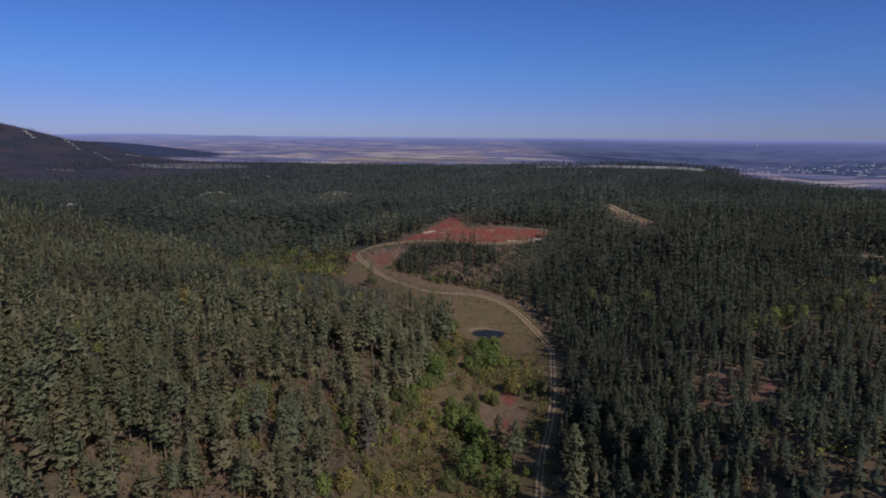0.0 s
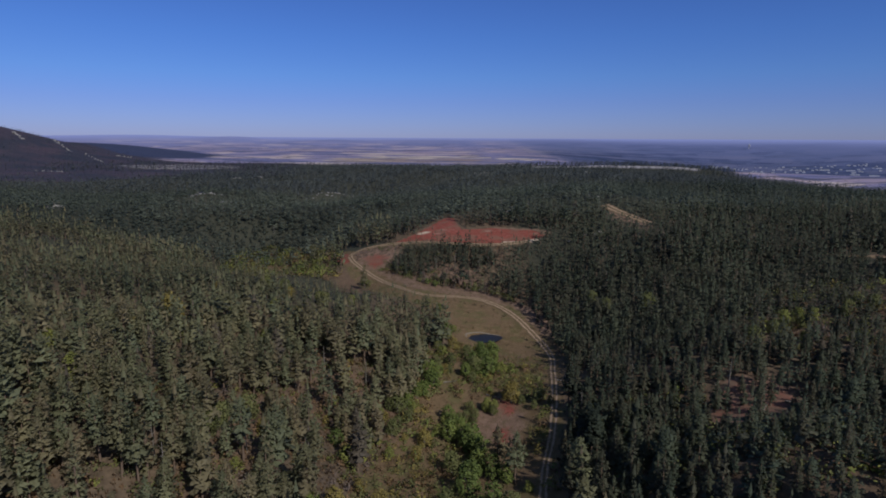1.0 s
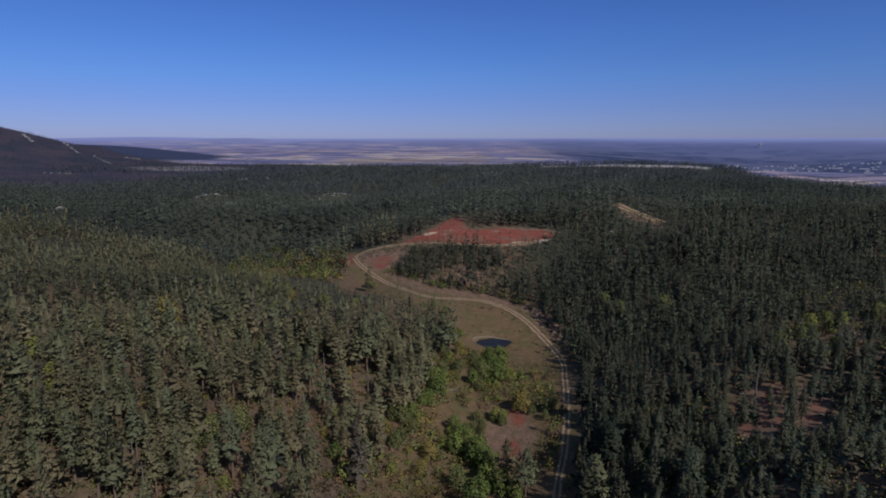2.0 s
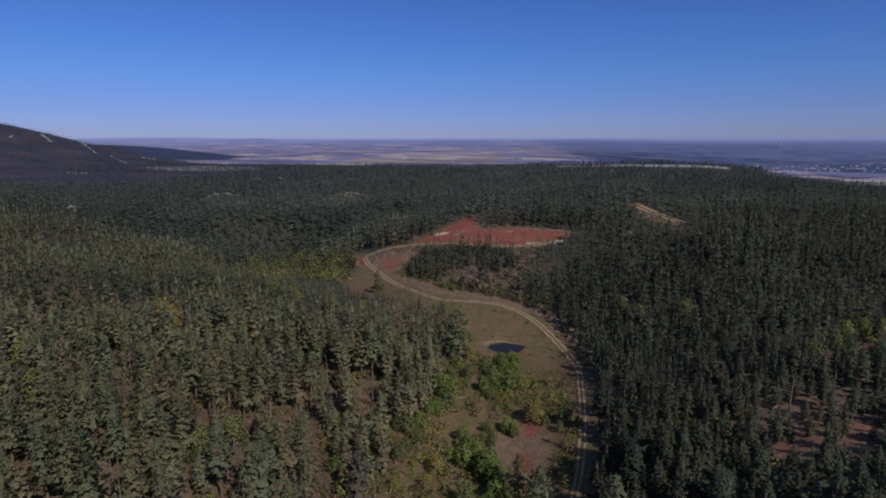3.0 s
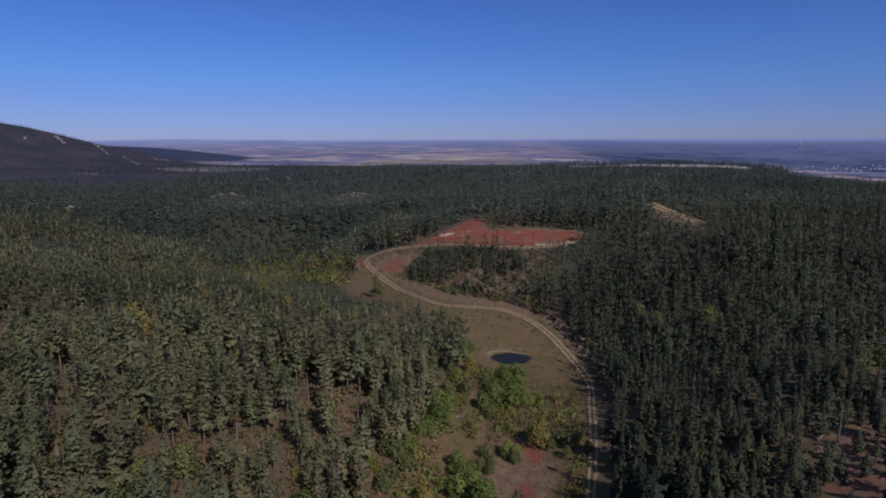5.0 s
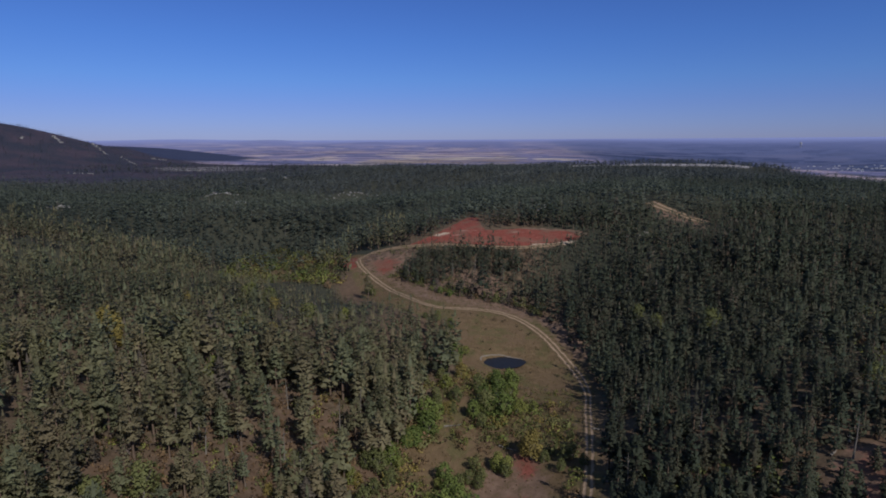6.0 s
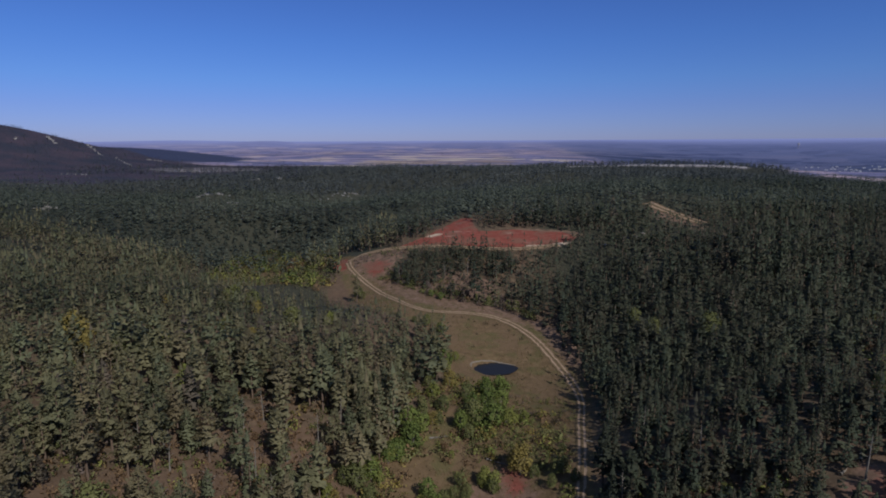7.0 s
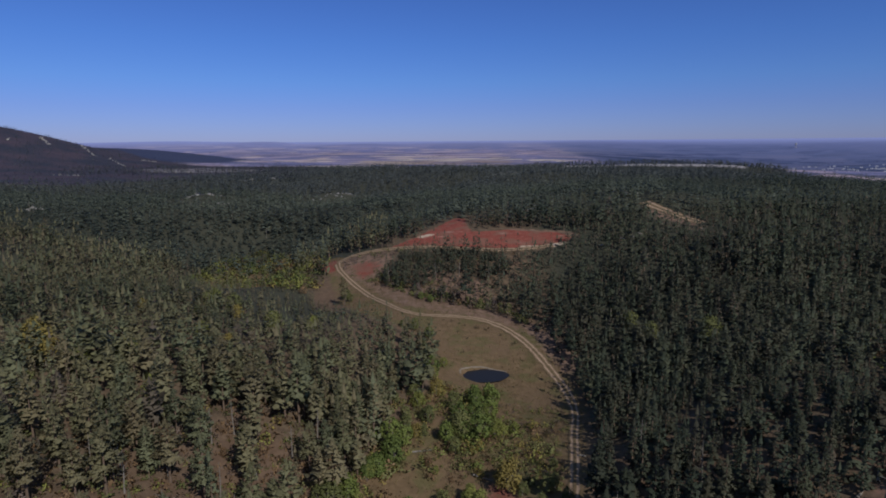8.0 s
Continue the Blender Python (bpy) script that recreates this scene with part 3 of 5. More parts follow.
# ---- pond ----
def build_pond():
    px, py, ax, ay, level = POND
    n = 64
    t = np.linspace(0, 2 * np.pi, n, endpoint=False)
    w = 1.12 + 0.05 * np.sin(3 * t + 1) + 0.03 * np.sin(5 * t)
    rings = [(f * w * ax * np.cos(t) + px, f * w * ay * np.sin(t) + py) for f in (1.0, 0.66, 0.33)]
    verts = np.concatenate([np.stack([x, y, np.full(n, level)], 1) for x, y in rings] + [[(px, py, level)]])
    k = np.arange(n)
    faces = [np.stack([r * n + k, r * n + (k + 1) % n, (r + 1) * n + (k + 1) % n, (r + 1) * n + k], 1) for r in range(2)]
    faces.append(np.stack([2 * n + k, 2 * n + (k + 1) % n, np.full(n, 3 * n), np.full(n, 3 * n)], 1)[:, :4])
    bm = bmesh.new()
    vs = [bm.verts.new(v) for v in verts]
    for q in np.concatenate(faces):
        ids = list(dict.fromkeys(int(v) for v in q))
        bm.faces.new([vs[v] for v in ids])
    me = bpy.data.meshes.new("water")
    bm.to_mesh(me)
    bm.free()
    me.materials.append(WATER)
    tagged(new("water", me), "small dark still stock pond in the meadow", "pond", kind="structure")
    t = np.radians(np.linspace(25, 205, 70))
    w = 1.12 + 0.05 * np.sin(3 * t + 1) + 0.03 * np.sin(5 * t)
    wide = (0.008 + 0.017 * np.sin(np.linspace(0.2, 2.9, 70))) * (0.7 + 0.5 * rng.uniform(0, 1, 70))
    rows = [np.stack([f * ax * np.cos(t) + px, f * ay * np.sin(t) + py], 1) for f in (w - 0.03, w + 0.4 * wide, w + wide, w + wide + 0.05)]
    rows[3] += rng.normal(0, 0.05, (70, 2))
    verts = np.concatenate([np.column_stack([q, np.maximum(height(q[:, 0], q[:, 1]), level) + up]) for q, up in zip(rows, (0.0, 0.10, 0.14, -0.12))])
    i, j = np.meshgrid(np.arange(3), np.arange(69), indexing="ij")
    a = (i * 70 + j).ravel()
    tagged(sheet("shore", verts, np.stack([a, a + 70, a + 71, a + 1], 1)[:, ::-1], PALE_MUD, True), "pale dried mud along the rim of the pond", "shore", kind="structure")


build_pond()


# ---- pines ----
def rounded(v, f, part=0.5):
    """Faces turned outwards, and normals that lean to those of the whole crown, as a mass of fine needles or leaves shades."""
    reach = np.hypot(v[:, 0], v[:, 1]).max()
    top, foot = v[:, 2].max(), v[:, 2].min()
    out = np.stack([v[:, 0], v[:, 1], 0.28 * reach + 0.6 * np.maximum(0, v[:, 2] - (top - reach)) - 0.5 * np.maximum(0, foot + 0.8 * reach - v[:, 2])], 1)
    out /= np.linalg.norm(out, axis=1)[:, None] + 1e-9
    flat = np.cross(v[f[:, 1]] - v[f[:, 0]], v[f[:, 2]] - v[f[:, 0]])
    flat /= np.linalg.norm(flat, axis=1)[:, None] + 1e-9
    back = (flat * out[f].mean(1)).sum(1) < 0
    f = np.where(back[:, None], f[:, ::-1], f)
    flat = np.where(back[:, None], -flat, flat)
    own = np.zeros_like(v)
    for k in range(f.shape[1]):
        np.add.at(own, f[:, k], flat)
    own /= np.linalg.norm(own, axis=1)[:, None] + 1e-9
    n = part * out + (1 - part) * own
    return f, n / (np.linalg.norm(n, axis=1)[:, None] + 1e-9)


def blades(base, way, length, width, count, spread):
    """Sprays of needles: pointed or fanned blades that spread from each base along its way."""
    n = len(base) * count
    b = np.repeat(base, count, 0)
    d = np.repeat(way, count, 0) + rng.normal(0, spread, (n, 3))
    d /= np.linalg.norm(d, axis=1)[:, None]
    ln = np.repeat(length, count)[:, None] * rng.uniform(0.65, 1.25, (n, 1))
    s = np.cross(d, rng.normal(size=(n, 3)))
    s /= np.linalg.norm(s, axis=1)[:, None] + 1e-9
    wd = np.repeat(width, count)[:, None] * rng.uniform(0.7, 1.3, (n, 1))
    flip = rng.uniform(0, 1, (n, 1)) < 0.5
    one, end = np.where(flip, b + d * ln, b), np.where(flip, b, b + d * ln)
    v = np.stack([one, end + s * wd, end - s * wd], 1)
    return v.reshape(-1, 3), np.arange(n * 3).reshape(-1, 3)


def pine_crown(tall, start, radius, whorls, arms, sprays, width=0.5, lean=0.0, top=0.85):
    """A conifer crown: whorls of boughs, each a pointed spray of needles folded along its middle, or several of them."""
    u = np.repeat((np.arange(whorls) + 0.5) / whorls, arms) + rng.uniform(-0.5, 0.5, whorls * arms) / whorls
    turn = np.arange(len(u)) * 2.4 + rng.uniform(-0.5, 0.5, len(u))
    keep = rng.uniform(0, 1, len(u)) < 0.9
    u, turn = np.clip(u[keep], 0, 1), turn[keep]
    lump = 1 + 0.16 * np.sin(2 * turn + 8 * u) + rng.normal(0, 0.14, len(u))
    reach = np.maximum(0.22, radius * np.minimum(1.0, 0.62 + 2.4 * u) * (1 - u) ** top * lump)
    z = tall * (start + (0.97 - start) * u)
    climb = -0.12 + 0.75 * u + rng.normal(0, 0.12, len(u))
    n = len(u)
    parts_v, parts_f, at = [], [], 0
    for k in range(sprays):
        swing = 0.0 if k == 0 else (0.75 if k % 2 else -0.75) * rng.uniform(0.6, 1.4, n)
        way = turn + swing + rng.normal(0, 0.12, n)
        part = reach * rng.uniform(0.85, 1.12, n) * (1.0 if sprays == 1 else 0.62 if sprays < 4 else 0.48 if sprays < 7 else 0.27)
        rise = climb + (0.2 if sprays > 1 else 0.0) + rng.normal(0, 0.2 if sprays == 1 else 0.26 if sprays < 4 else 0.36, n)
        d = np.stack([np.cos(way), np.sin(way), rise], 1)
        side = np.stack([-np.sin(way), np.cos(way), rng.normal(0, 0.22 if sprays == 1 else 0.45, n)], 1)
        along = 0.12 if sprays == 1 else ((0.42 if sprays < 4 else 0.55) if k == 0 else rng.uniform(0.05, 0.55 if sprays < 7 else 0.82, n))
        foot = np.stack([along * reach * np.cos(turn) + lean * u, along * reach * np.sin(turn), z + along * reach * climb + rng.normal(0, 0.1, n)], 1)
        tip = foot + d * part[:, None] + rng.normal(0, 0.1, (n, 3))
        mid = foot + d * part[:, None] * rng.uniform(0.45, 0.7, (n, 1))
        w = (width * part * rng.uniform(0.65, 1.25, n))[:, None]
        deep = (0.20 * part + 0.12)[:, None] * (0, 0, 1)
        left, right = mid + side * w - deep * 0.5, mid - side * w - deep * 0.5
        v = np.stack([foot + deep, left, tip, right], 1)
        f = np.array([(0, 2, 1), (0, 3, 2)])
        parts_v.append(v.reshape(-1, 3))
        parts_f.append((f[None] + 4 * np.arange(n)[:, None, None]).reshape(-1, 3) + at)
        at += n * 4
    if sprays == 1:
        return np.concatenate(parts_v), np.concatenate(parts_f)
    tip = np.array([(lean, 0, tall * 1.03)] + [(lean + 0.035 * tall * c, 0.035 * tall * s, tall * 0.86) for c, s in ((1, 0), (-0.5, 0.87), (-0.5, -0.87))])
    parts_v.append(tip)
    parts_f.append(np.array([(0, 1, 2), (0, 2, 3), (0, 3, 1)]) + at)  # leading shoot
    return np.concatenate(parts_v), np.concatenate(parts_f)


def pole(tall, r0, r1, sides=6, lean=0.0, bend=0.0, levels=4):
    """A tapered trunk with a flared foot."""
    k = np.arange(sides)
    rows = []
    for t in np.linspace(0, 1, levels):
        rad = (r0 + (r1 - r0) * t) * (1.35 if t == 0 else 1)
        a = k * 2 * np.pi / sides
        rows.append(np.stack([rad * np.cos(a) + lean * t + bend * math.sin(3 * t), rad * np.sin(a), np.full(sides, tall * t - (0.8 if t == 0 else 0))], 1))
    f = np.concatenate([np.stack([r * sides + k, r * sides + (k + 1) % sides, (r + 1) * sides + (k + 1) % sides, (r + 1) * sides + k], 1) for r in range(levels - 1)])
    return np.concatenate(rows), f


def scatter(x0, x1, y0, y1, cell):
    """Jittered places, about one to a cell."""
    gx, gy = np.meshgrid(np.arange(x0, x1, cell), np.arange(y0, y1, cell))
    p = np.stack([gx.ravel(), gy.ravel()], 1)
    return p + rng.uniform(-0.48, 0.48, p.shape) * cell


def wooded(p):
    """Which of the places carry a pine."""
    x, y = p[:, 0], p[:, 1]
    keep = rng.uniform(0, 1, len(p))
    ok = (inside(VALLEY, x, y) < -0.5) & (inside(CLAY_PAD, x, y) < -1) & (inside(CLAY_BEND, x, y) < -1)
    ok &= (road_gap(x, y) > np.where((y < 240) & (x > 25), 2.0, 3.2)) & (inside(ROAD_CUT, x, y) < -2) & (inside(BEND_CLEAR, x, y) < 0)
    dens = 0.90 - 0.32 * ease(0.62, 0.82, soft_noise(x, y, 70, 3)) - 0.25 * ease(0.65, 0.8, soft_noise(x, y, 24, 5))
    dens = np.where(y > 440, np.maximum(dens, 0.93), dens)
    dens = np.where((x > 28) & (x < 90) & (y > 245) & (y < 350), np.maximum(dens, 0.93), dens)
    dens = np.where(inside(CUT_CLEAR, x, y) > 0, 0.10, dens)
    dens = np.where(inside(PAD_LOW, x, y) > 0, 0.9, dens)
    dens = np.where((x < -25) & (y < 340), np.maximum(dens, 0.86), dens)
    dens = np.where(inside(SPARSE, x, y) > 0, 0.43 + 0.22 * ease(165, 140, y) + 0.3 * ease(0.45, 0.6, soft_noise(x, y, 30, 61)) - 0.22 * ease(0.42, 0.3, soft_noise(x, y, 30, 61)), dens)
    dens = np.where(inside(NEAR_EAST, x, y) > 0, 0.95, dens)
    dens = np.where(inside(CLAY_GLADE, x, y) > 0, 0.38, dens)
    dens = np.where(inside(KNOLL_BARE, x, y) > 0, 0.32, dens)
    dens = np.where(inside(GOLD_HOLLOW, x, y) > 0, np.where(y > 470, 0.66, 0.24 + 0.4 * ease(0.45, 0.6, soft_noise(x, y, 26, 63))), dens)
    dens = np.where(inside(EAST_ROUGH, x, y) > 0, 0.42 + 0.4 * ease(0.4, 0.6, soft_noise(x, y, 18, 64)), dens)
    dens = np.where(inside(SUMAC, x, y) > 0, 0.12, dens)
    dens = np.where(inside(EAST_CLEAR, x, y) > 0, 0.06, dens)
    dens = np.where(inside(BEND_OPEN, x, y) > 0, 0.03, dens)
    dens = np.where(inside(PAD_RIM, x, y) > 0, 0.1, dens)
    for q, d in ((SCARP_FRONT, 0.4), (ROCK_KNOB, 0.45), (SCARP, 0.2), (RIDGE_FIELD, 0.08), (HILL_FIELD, 0.30)):
        dens = np.where(inside(q, x, y) > 0, d, dens)
    return p[ok & (keep < dens)]


def east_low(x, y):
    """Smaller trees on the steep eastern slope, tall ones along the track."""
    return 1 - 0.34 * ease(52, 66, x) * ease(320, 240, y)


def tree_size(p):
    """Stands of taller and shorter trees, lowered where they would block the camera's view."""
    x, y = p[:, 0], p[:, 1]
    s = 0.54 + 0.46 * soft_noise(x, y, 70, 21) + 0.28 * soft_noise(x, y, 15, 22) + rng.normal(0, 0.16, len(p))
    return np.clip(s, np.where(y > 450, 0.72, 0.45), 1.35) * np.where(inside(FRONT_LOW, x, y) > 0, 0.42, np.where(np.maximum(inside(PAD_LOW, x, y), inside(CREST_LOW, x, y)) > 0, 0.78, 1.0)) * east_low(x, y) * np.where((x > -70) & (x < 10) & (y < 330), 1 - 0.36 * ease(260, 304, y), 1.0) * np.where((x > -34) & (x < 44) & (y > 340) & (y < 390), 0.72, 1.0)


def in_view(p, margin=3.0):
    """The wedge of country that the flight looks over."""
    a = np.degrees(np.arctan2(p[:, 0] - 6, p[:, 1] + 25))
    return p[np.abs(a) < 43 + margin]


def tile(kinds, p, size, which, lift=0.0):
    """Copies of small tree meshes at many places, joined: verts, faces, tint."""
    turn = rng.uniform(0, 2 * np.pi, len(p))
    z = height(p[:, 0], p[:, 1]) + lift
    near = ease(700, 420, p[:, 1])  # slope light and shade put into the tint: western slope lighter, eastern one darker
    slope_shade = near * (0.20 * ease(15, -10, p[:, 0]) * ease(-150, -70, p[:, 0]) - 0.06 * ease(-80, -160, p[:, 0]) - 0.2 * ease(-15, -50, p[:, 0]) * ease(215, 300, p[:, 1]) + (0.10 - 0.20 * ease(190, 270, np.maximum(p[:, 1], p[:, 0] + 130))) * ease(40, 60, p[:, 0])) - (1 - near) * 0.65 * ease(120, 380, p[:, 0])
    tint = np.clip(rng.normal(0.54, 0.16, len(p)) + 0.65 * (soft_noise(p[:, 0], p[:, 1], 170, 9) - 0.5) + 0.5 * (soft_noise(p[:, 0], p[:, 1], 38, 10) - 0.5) + slope_shade, 0, 1)
    vs, fs, ts, ns, at = [], [], [], [], 0
    for k, (v, f) in enumerate(kinds):
        f, n = rounded(v, f, 0.82)
        m = np.where(which == k)[0]
        if not len(m):
            continue
        c, s, sz = np.cos(turn[m])[:, None], np.sin(turn[m])[:, None], size[m][:, None]
        fat = sz * rng.uniform(0.85, 1.2, (len(m), 1))
        q = np.stack([(v[:, 0] * c - v[:, 1] * s) * fat + p[m, 0][:, None], (v[:, 0] * s + v[:, 1] * c) * fat + p[m, 1][:, None],
                      v[:, 2] * sz + z[m][:, None]], -1)
        vs.append(q.reshape(-1, 3))
        fs.append((f[None] + (np.arange(len(m)) * len(v))[:, None, None]).reshape(-1, f.shape[1]) + at)
        ns.append(np.stack([n[:, 0] * c - n[:, 1] * s, n[:, 0] * s + n[:, 1] * c, np.broadcast_to(n[:, 2], (len(m), len(v)))], -1).reshape(-1, 3))
        ts.append(np.repeat(tint[m], len(v)))
        at += len(m) * len(v)
    return np.concatenate(vs), np.concatenate(fs), np.concatenate(ts), np.concatenate(ns)


def woods(name, kinds, p, size, material, label, which=None, category="forest"):
    which = rng.integers(0, len(kinds), len(p)) if which is None else which
    v, f, t, n = tile(kinds, p, size, which)
    return tagged(sheet(name, v, f, material, False, [("tint", t)], n), label, category, kind="stuff")


def pine_thing(tall, start, radius, lean, tint, needles=None, top=0.62):
    root = new("pine_tree")
    tv, tf = pole(tall * 0.96, 0.24, 0.05, 6, lean, 0.12, 5)
    child(sheet("trunk", tv, tf, BARK, True), root, "reddish-brown scaly bark")
    v, f = pine_crown(tall, start, radius, 14, 6, 11, 0.37, lean, top)
    f, n = rounded(v, f, 0.82)
    child(sheet("crown", v, f, needles or PINE, False, [("tint", np.full(len(v), tint))], n), root)
    words = "small dark green conifer with pointed crown on slope" if needles else "tall ponderosa pine with dull green ragged crown on slope"
    return tagged(root, words, "tree", "conifers on the eastern slope" if needles else "pines on the western slope")


all_pines = wooded(in_view(scatter(-420, 440, 60, 460, 4.75), 5))
slope = wooded(in_view(scatter(46, 250, 80, 330, 5.6), 5))  # thicker growth on the eastern slope
all_pines = np.concatenate([all_pines, slope[(slope[:, 0] > 54) | (slope[:, 1] < 170)]])
near_mask = (inside(NEAR_WEST, all_pines[:, 0], all_pines[:, 1]) > 0) | (inside(NEAR_EAST, all_pines[:, 0], all_pines[:, 1]) > 0)
near_pines = all_pines[near_mask]
near_pines = near_pines[rng.permutation(len(near_pines))][:286]
EDGE_PINES = np.array([(-15.4, 205.2), (-11.5, 206.8), (-9.1, 214.0), (-19.3, 203.7), (-7.2, 234.3), (-21.0, 220.4), (-15.4, 219.0), (-29.4, 242.8), (-12.1, 224.2), (-22.6, 246.0), (-4.8, 245.5), (-2.9, 256.8), (-7.5, 259.4), (-13.3, 210.6), (-40.7, 348.8), (18.5, 162.5), (22.0, 154.5), (35.5, 152.0), (37.5, 158.5), (34.0, 144.5), (36.5, 147.5), (33.0, 138.0), (39.0, 164.0)])  # single pines in the valley and beside the track
mid_pines = np.array([q for q in all_pines if tuple(q) not in {tuple(n) for n in near_pines}])
models = [pine_thing(t, s, r, ln, ti) for t, s, r, ln, ti in (
    (14.5, 0.34, 3.0, 0.3, 0.6), (12.5, 0.28, 2.8, -0.2, 0.85), (16.0, 0.40, 3.2, 0.5, 0.5), (11.0, 0.22, 2.5, 0.1, 0.95), (13.5, 0.36, 3.3, -0.4, 0.75),
    (15.0, 0.30, 2.7, 0.2, 0.65), (9.5, 0.18, 2.2, 0.0, 1.0))]
eastern = [pine_thing(t, s, r, ln, ti, SHADED_CONIFER, 0.8) for t, s, r, ln, ti in ((10.0, 0.16, 2.3, 0.2, 0.8), (8.5, 0.12, 2.1, -0.1, 0.95), (11.0, 0.2, 2.5, 0.3, 0.7), (7.0, 0.1, 1.9, 0.0, 1.0), (9.0, 0.15, 2.0, -0.2, 0.85))]
fresh = {id(m) for m in models + eastern}
for x, y in np.concatenate([near_pines, EDGE_PINES]):
    s = rng.uniform(0.72, 1.0) * (0.72 if y < 143 and x > 55 else 1.35 if x < 41 else 1.0) if x > 30 else rng.uniform(0.82, 1.10)
    m = Matrix.Translation((x, y, float(height(x, y)))) @ Matrix.Rotation(rng.uniform(0, 6.28), 4, "Z") @ Matrix.Diagonal((1.1 * s, 1.1 * s, s, 1))
    kinds = eastern if x > 30 else models
    model = kinds[int(rng.integers(len(kinds)))]
    if id(model) in fresh:
        model.matrix_basis = m
        fresh.discard(id(model))
    else:
        copy_thing(model, Matrix(m) @ Matrix.Diagonal([1 / k for k in model.scale] + [1]))


def pine_kinds(talls, whorls, arms, sprays, width=0.5, start=0.3, top=0.85):
    return [pine_crown(t, start * rng.uniform(0.7, 1.2), r, whorls, arms, sprays, width, 0.0, top) for t, r in talls]


def stand_kinds(whorls, arms, sprays, width):
    """Five broad, shaggy pines, then five slender, pointed ones."""
    broad = pine_kinds([(t * 0.97, r * 1.12) for t, r in TALLS], whorls, arms, sprays, width, 0.28, 0.6)
    return broad + pine_kinds([(t * 1.07, r * 0.88) for t, r in TALLS], whorls, arms, sprays, width, 0.10, 1.1)


TALLS = ((14.5, 2.8), (12.5, 2.6), (16, 2.9), (11, 2.5), (13.5, 3.1))
away = np.hypot(mid_pines[:, 0] - 12, mid_pines[:, 1] - 60)
for part_of, kinds, tall_part in ((mid_pines[away < 185], stand_kinds(12, 5, 4, 0.44), 0.6), (mid_pines[(away >= 185) & (away < 290)], stand_kinds(8, 4, 3, 0.48), 0.36),
                                 (mid_pines[away >= 290], stand_kinds(7, 4, 2, 0.58), 0.36)):
    slender = (part_of[:, 0] > 22) | (part_of[:, 1] > 250) | (rng.uniform(0, 1, len(part_of)) < 0.45)
    which = rng.integers(0, 5, len(part_of)) + 5 * (slender ^ (rng.uniform(0, 1, len(part_of)) < 0.2))
    sizes = tree_size(part_of)
    ill = rng.uniform(0, 1, len(part_of)) < 0.04
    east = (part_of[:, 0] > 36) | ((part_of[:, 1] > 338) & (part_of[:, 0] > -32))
    for m, needles, words in ((~ill & ~east, PINE, "dense ponderosa pine forest with dull green ragged crowns"), (~ill & east, SHADED_CONIFER, "dense conifer forest with dark green pointed crowns")):
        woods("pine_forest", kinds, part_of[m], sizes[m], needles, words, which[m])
    woods("dying_pines", kinds, part_of[ill], sizes[ill] * 0.9, BROWN_PINE, "scattered grey-brown dying pines in the forest", which[ill])
    v, f, t, n = tile([pole(t * tall_part, 0.22, 0.10, 4, 0, 0, 2) for t, _ in TALLS + TALLS], part_of, sizes, which)
    tagged(sheet("pine_trunks", v, f, BARK, True), "slender reddish-brown trunks of the pine forest", "tree trunks", kind="stuff")

p = scatter(-30, 42, 356, 404, 3.5)
p = p[(inside(KNOLL_PINES, p[:, 0], p[:, 1]) > 0) & (road_gap(p[:, 0], p[:, 1]) > 3)]
woods("knoll_pines", stand_kinds(9, 4, 3, 0.46)[5:], p, rng.uniform(0.5, 0.85, len(p)), SHADED_CONIFER, "small dark pointed pines on the knoll below the clay pad")

p = wooded(in_view(scatter(-300, 320, 70, 330, 6.6), 2))
p = p[(rng.uniform(0, 1, len(p)) < np.where(p[:, 0] < 15, 0.55, 0.7)) & (inside(SPARSE, p[:, 0], p[:, 1]) < 0)]
q = wooded(in_view(scatter(44, 190, 90, 290, 4.6), 2))
p = np.concatenate([p, q[inside(CLAY_GLADE, q[:, 0], q[:, 1]) < 0]])
woods("young_pines", pine_kinds(((6.5, 1.8), (5, 1.6), (7.5, 1.9)), 5, 4, 1, 0.66, 0.06, 0.8), p, rng.uniform(0.55, 1.1, len(p)), SHADED_CONIFER, "young pines filling the gaps of the forest")

p = wooded(in_view(scatter(-760, 780, 460, 760, 5.8)))
q = in_view(scatter(-760, 780, 60, 460, 5.8))
q = wooded(q[(q[:, 0] < -420) | (q[:, 0] > 440)])
p = np.concatenate([p, q])
woods("pine_forest", pine_kinds(((14.5, 2.6), (13, 2.5), (16, 2.7), (15, 2.4)), 5, 3, 1, 0.85, 0.08, 0.95), p, tree_size(p), HAZED_PINE,
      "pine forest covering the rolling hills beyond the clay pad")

def wood_limit(a):
    """How far the pines reach in a direction, in metres."""
    return np.interp(a, (-27, -10, 24, 35), (1085, 1560, 1560, 1130))


VERY_FAR = pine_kinds(((14, 3.3), (12.5, 3.2), (15.5, 3.3)), 4, 4, 1, 0.85, 0.08, 0.95)
p = wooded(in_view(scatter(-1500, 1500, 760, 1640, 8.8), 1))
r, a = np.hypot(p[:, 0], p[:, 1]), np.degrees(np.arctan2(p[:, 0], p[:, 1]))
p = p[r < wood_limit(a) + 110 * (soft_noise(p[:, 0], p[:, 1], 210, 41) - 0.5)]
woods("distant_pine_forest", VERY_FAR, p, tree_size(p), HAZED_RIDGE_PINE, "distant pine forest up to the wooded ridge line")

p = scatter(-240, 240, -200, 120, 7.4)
a = np.degrees(np.arctan2(p[:, 0] - 6, p[:, 1] + 25))
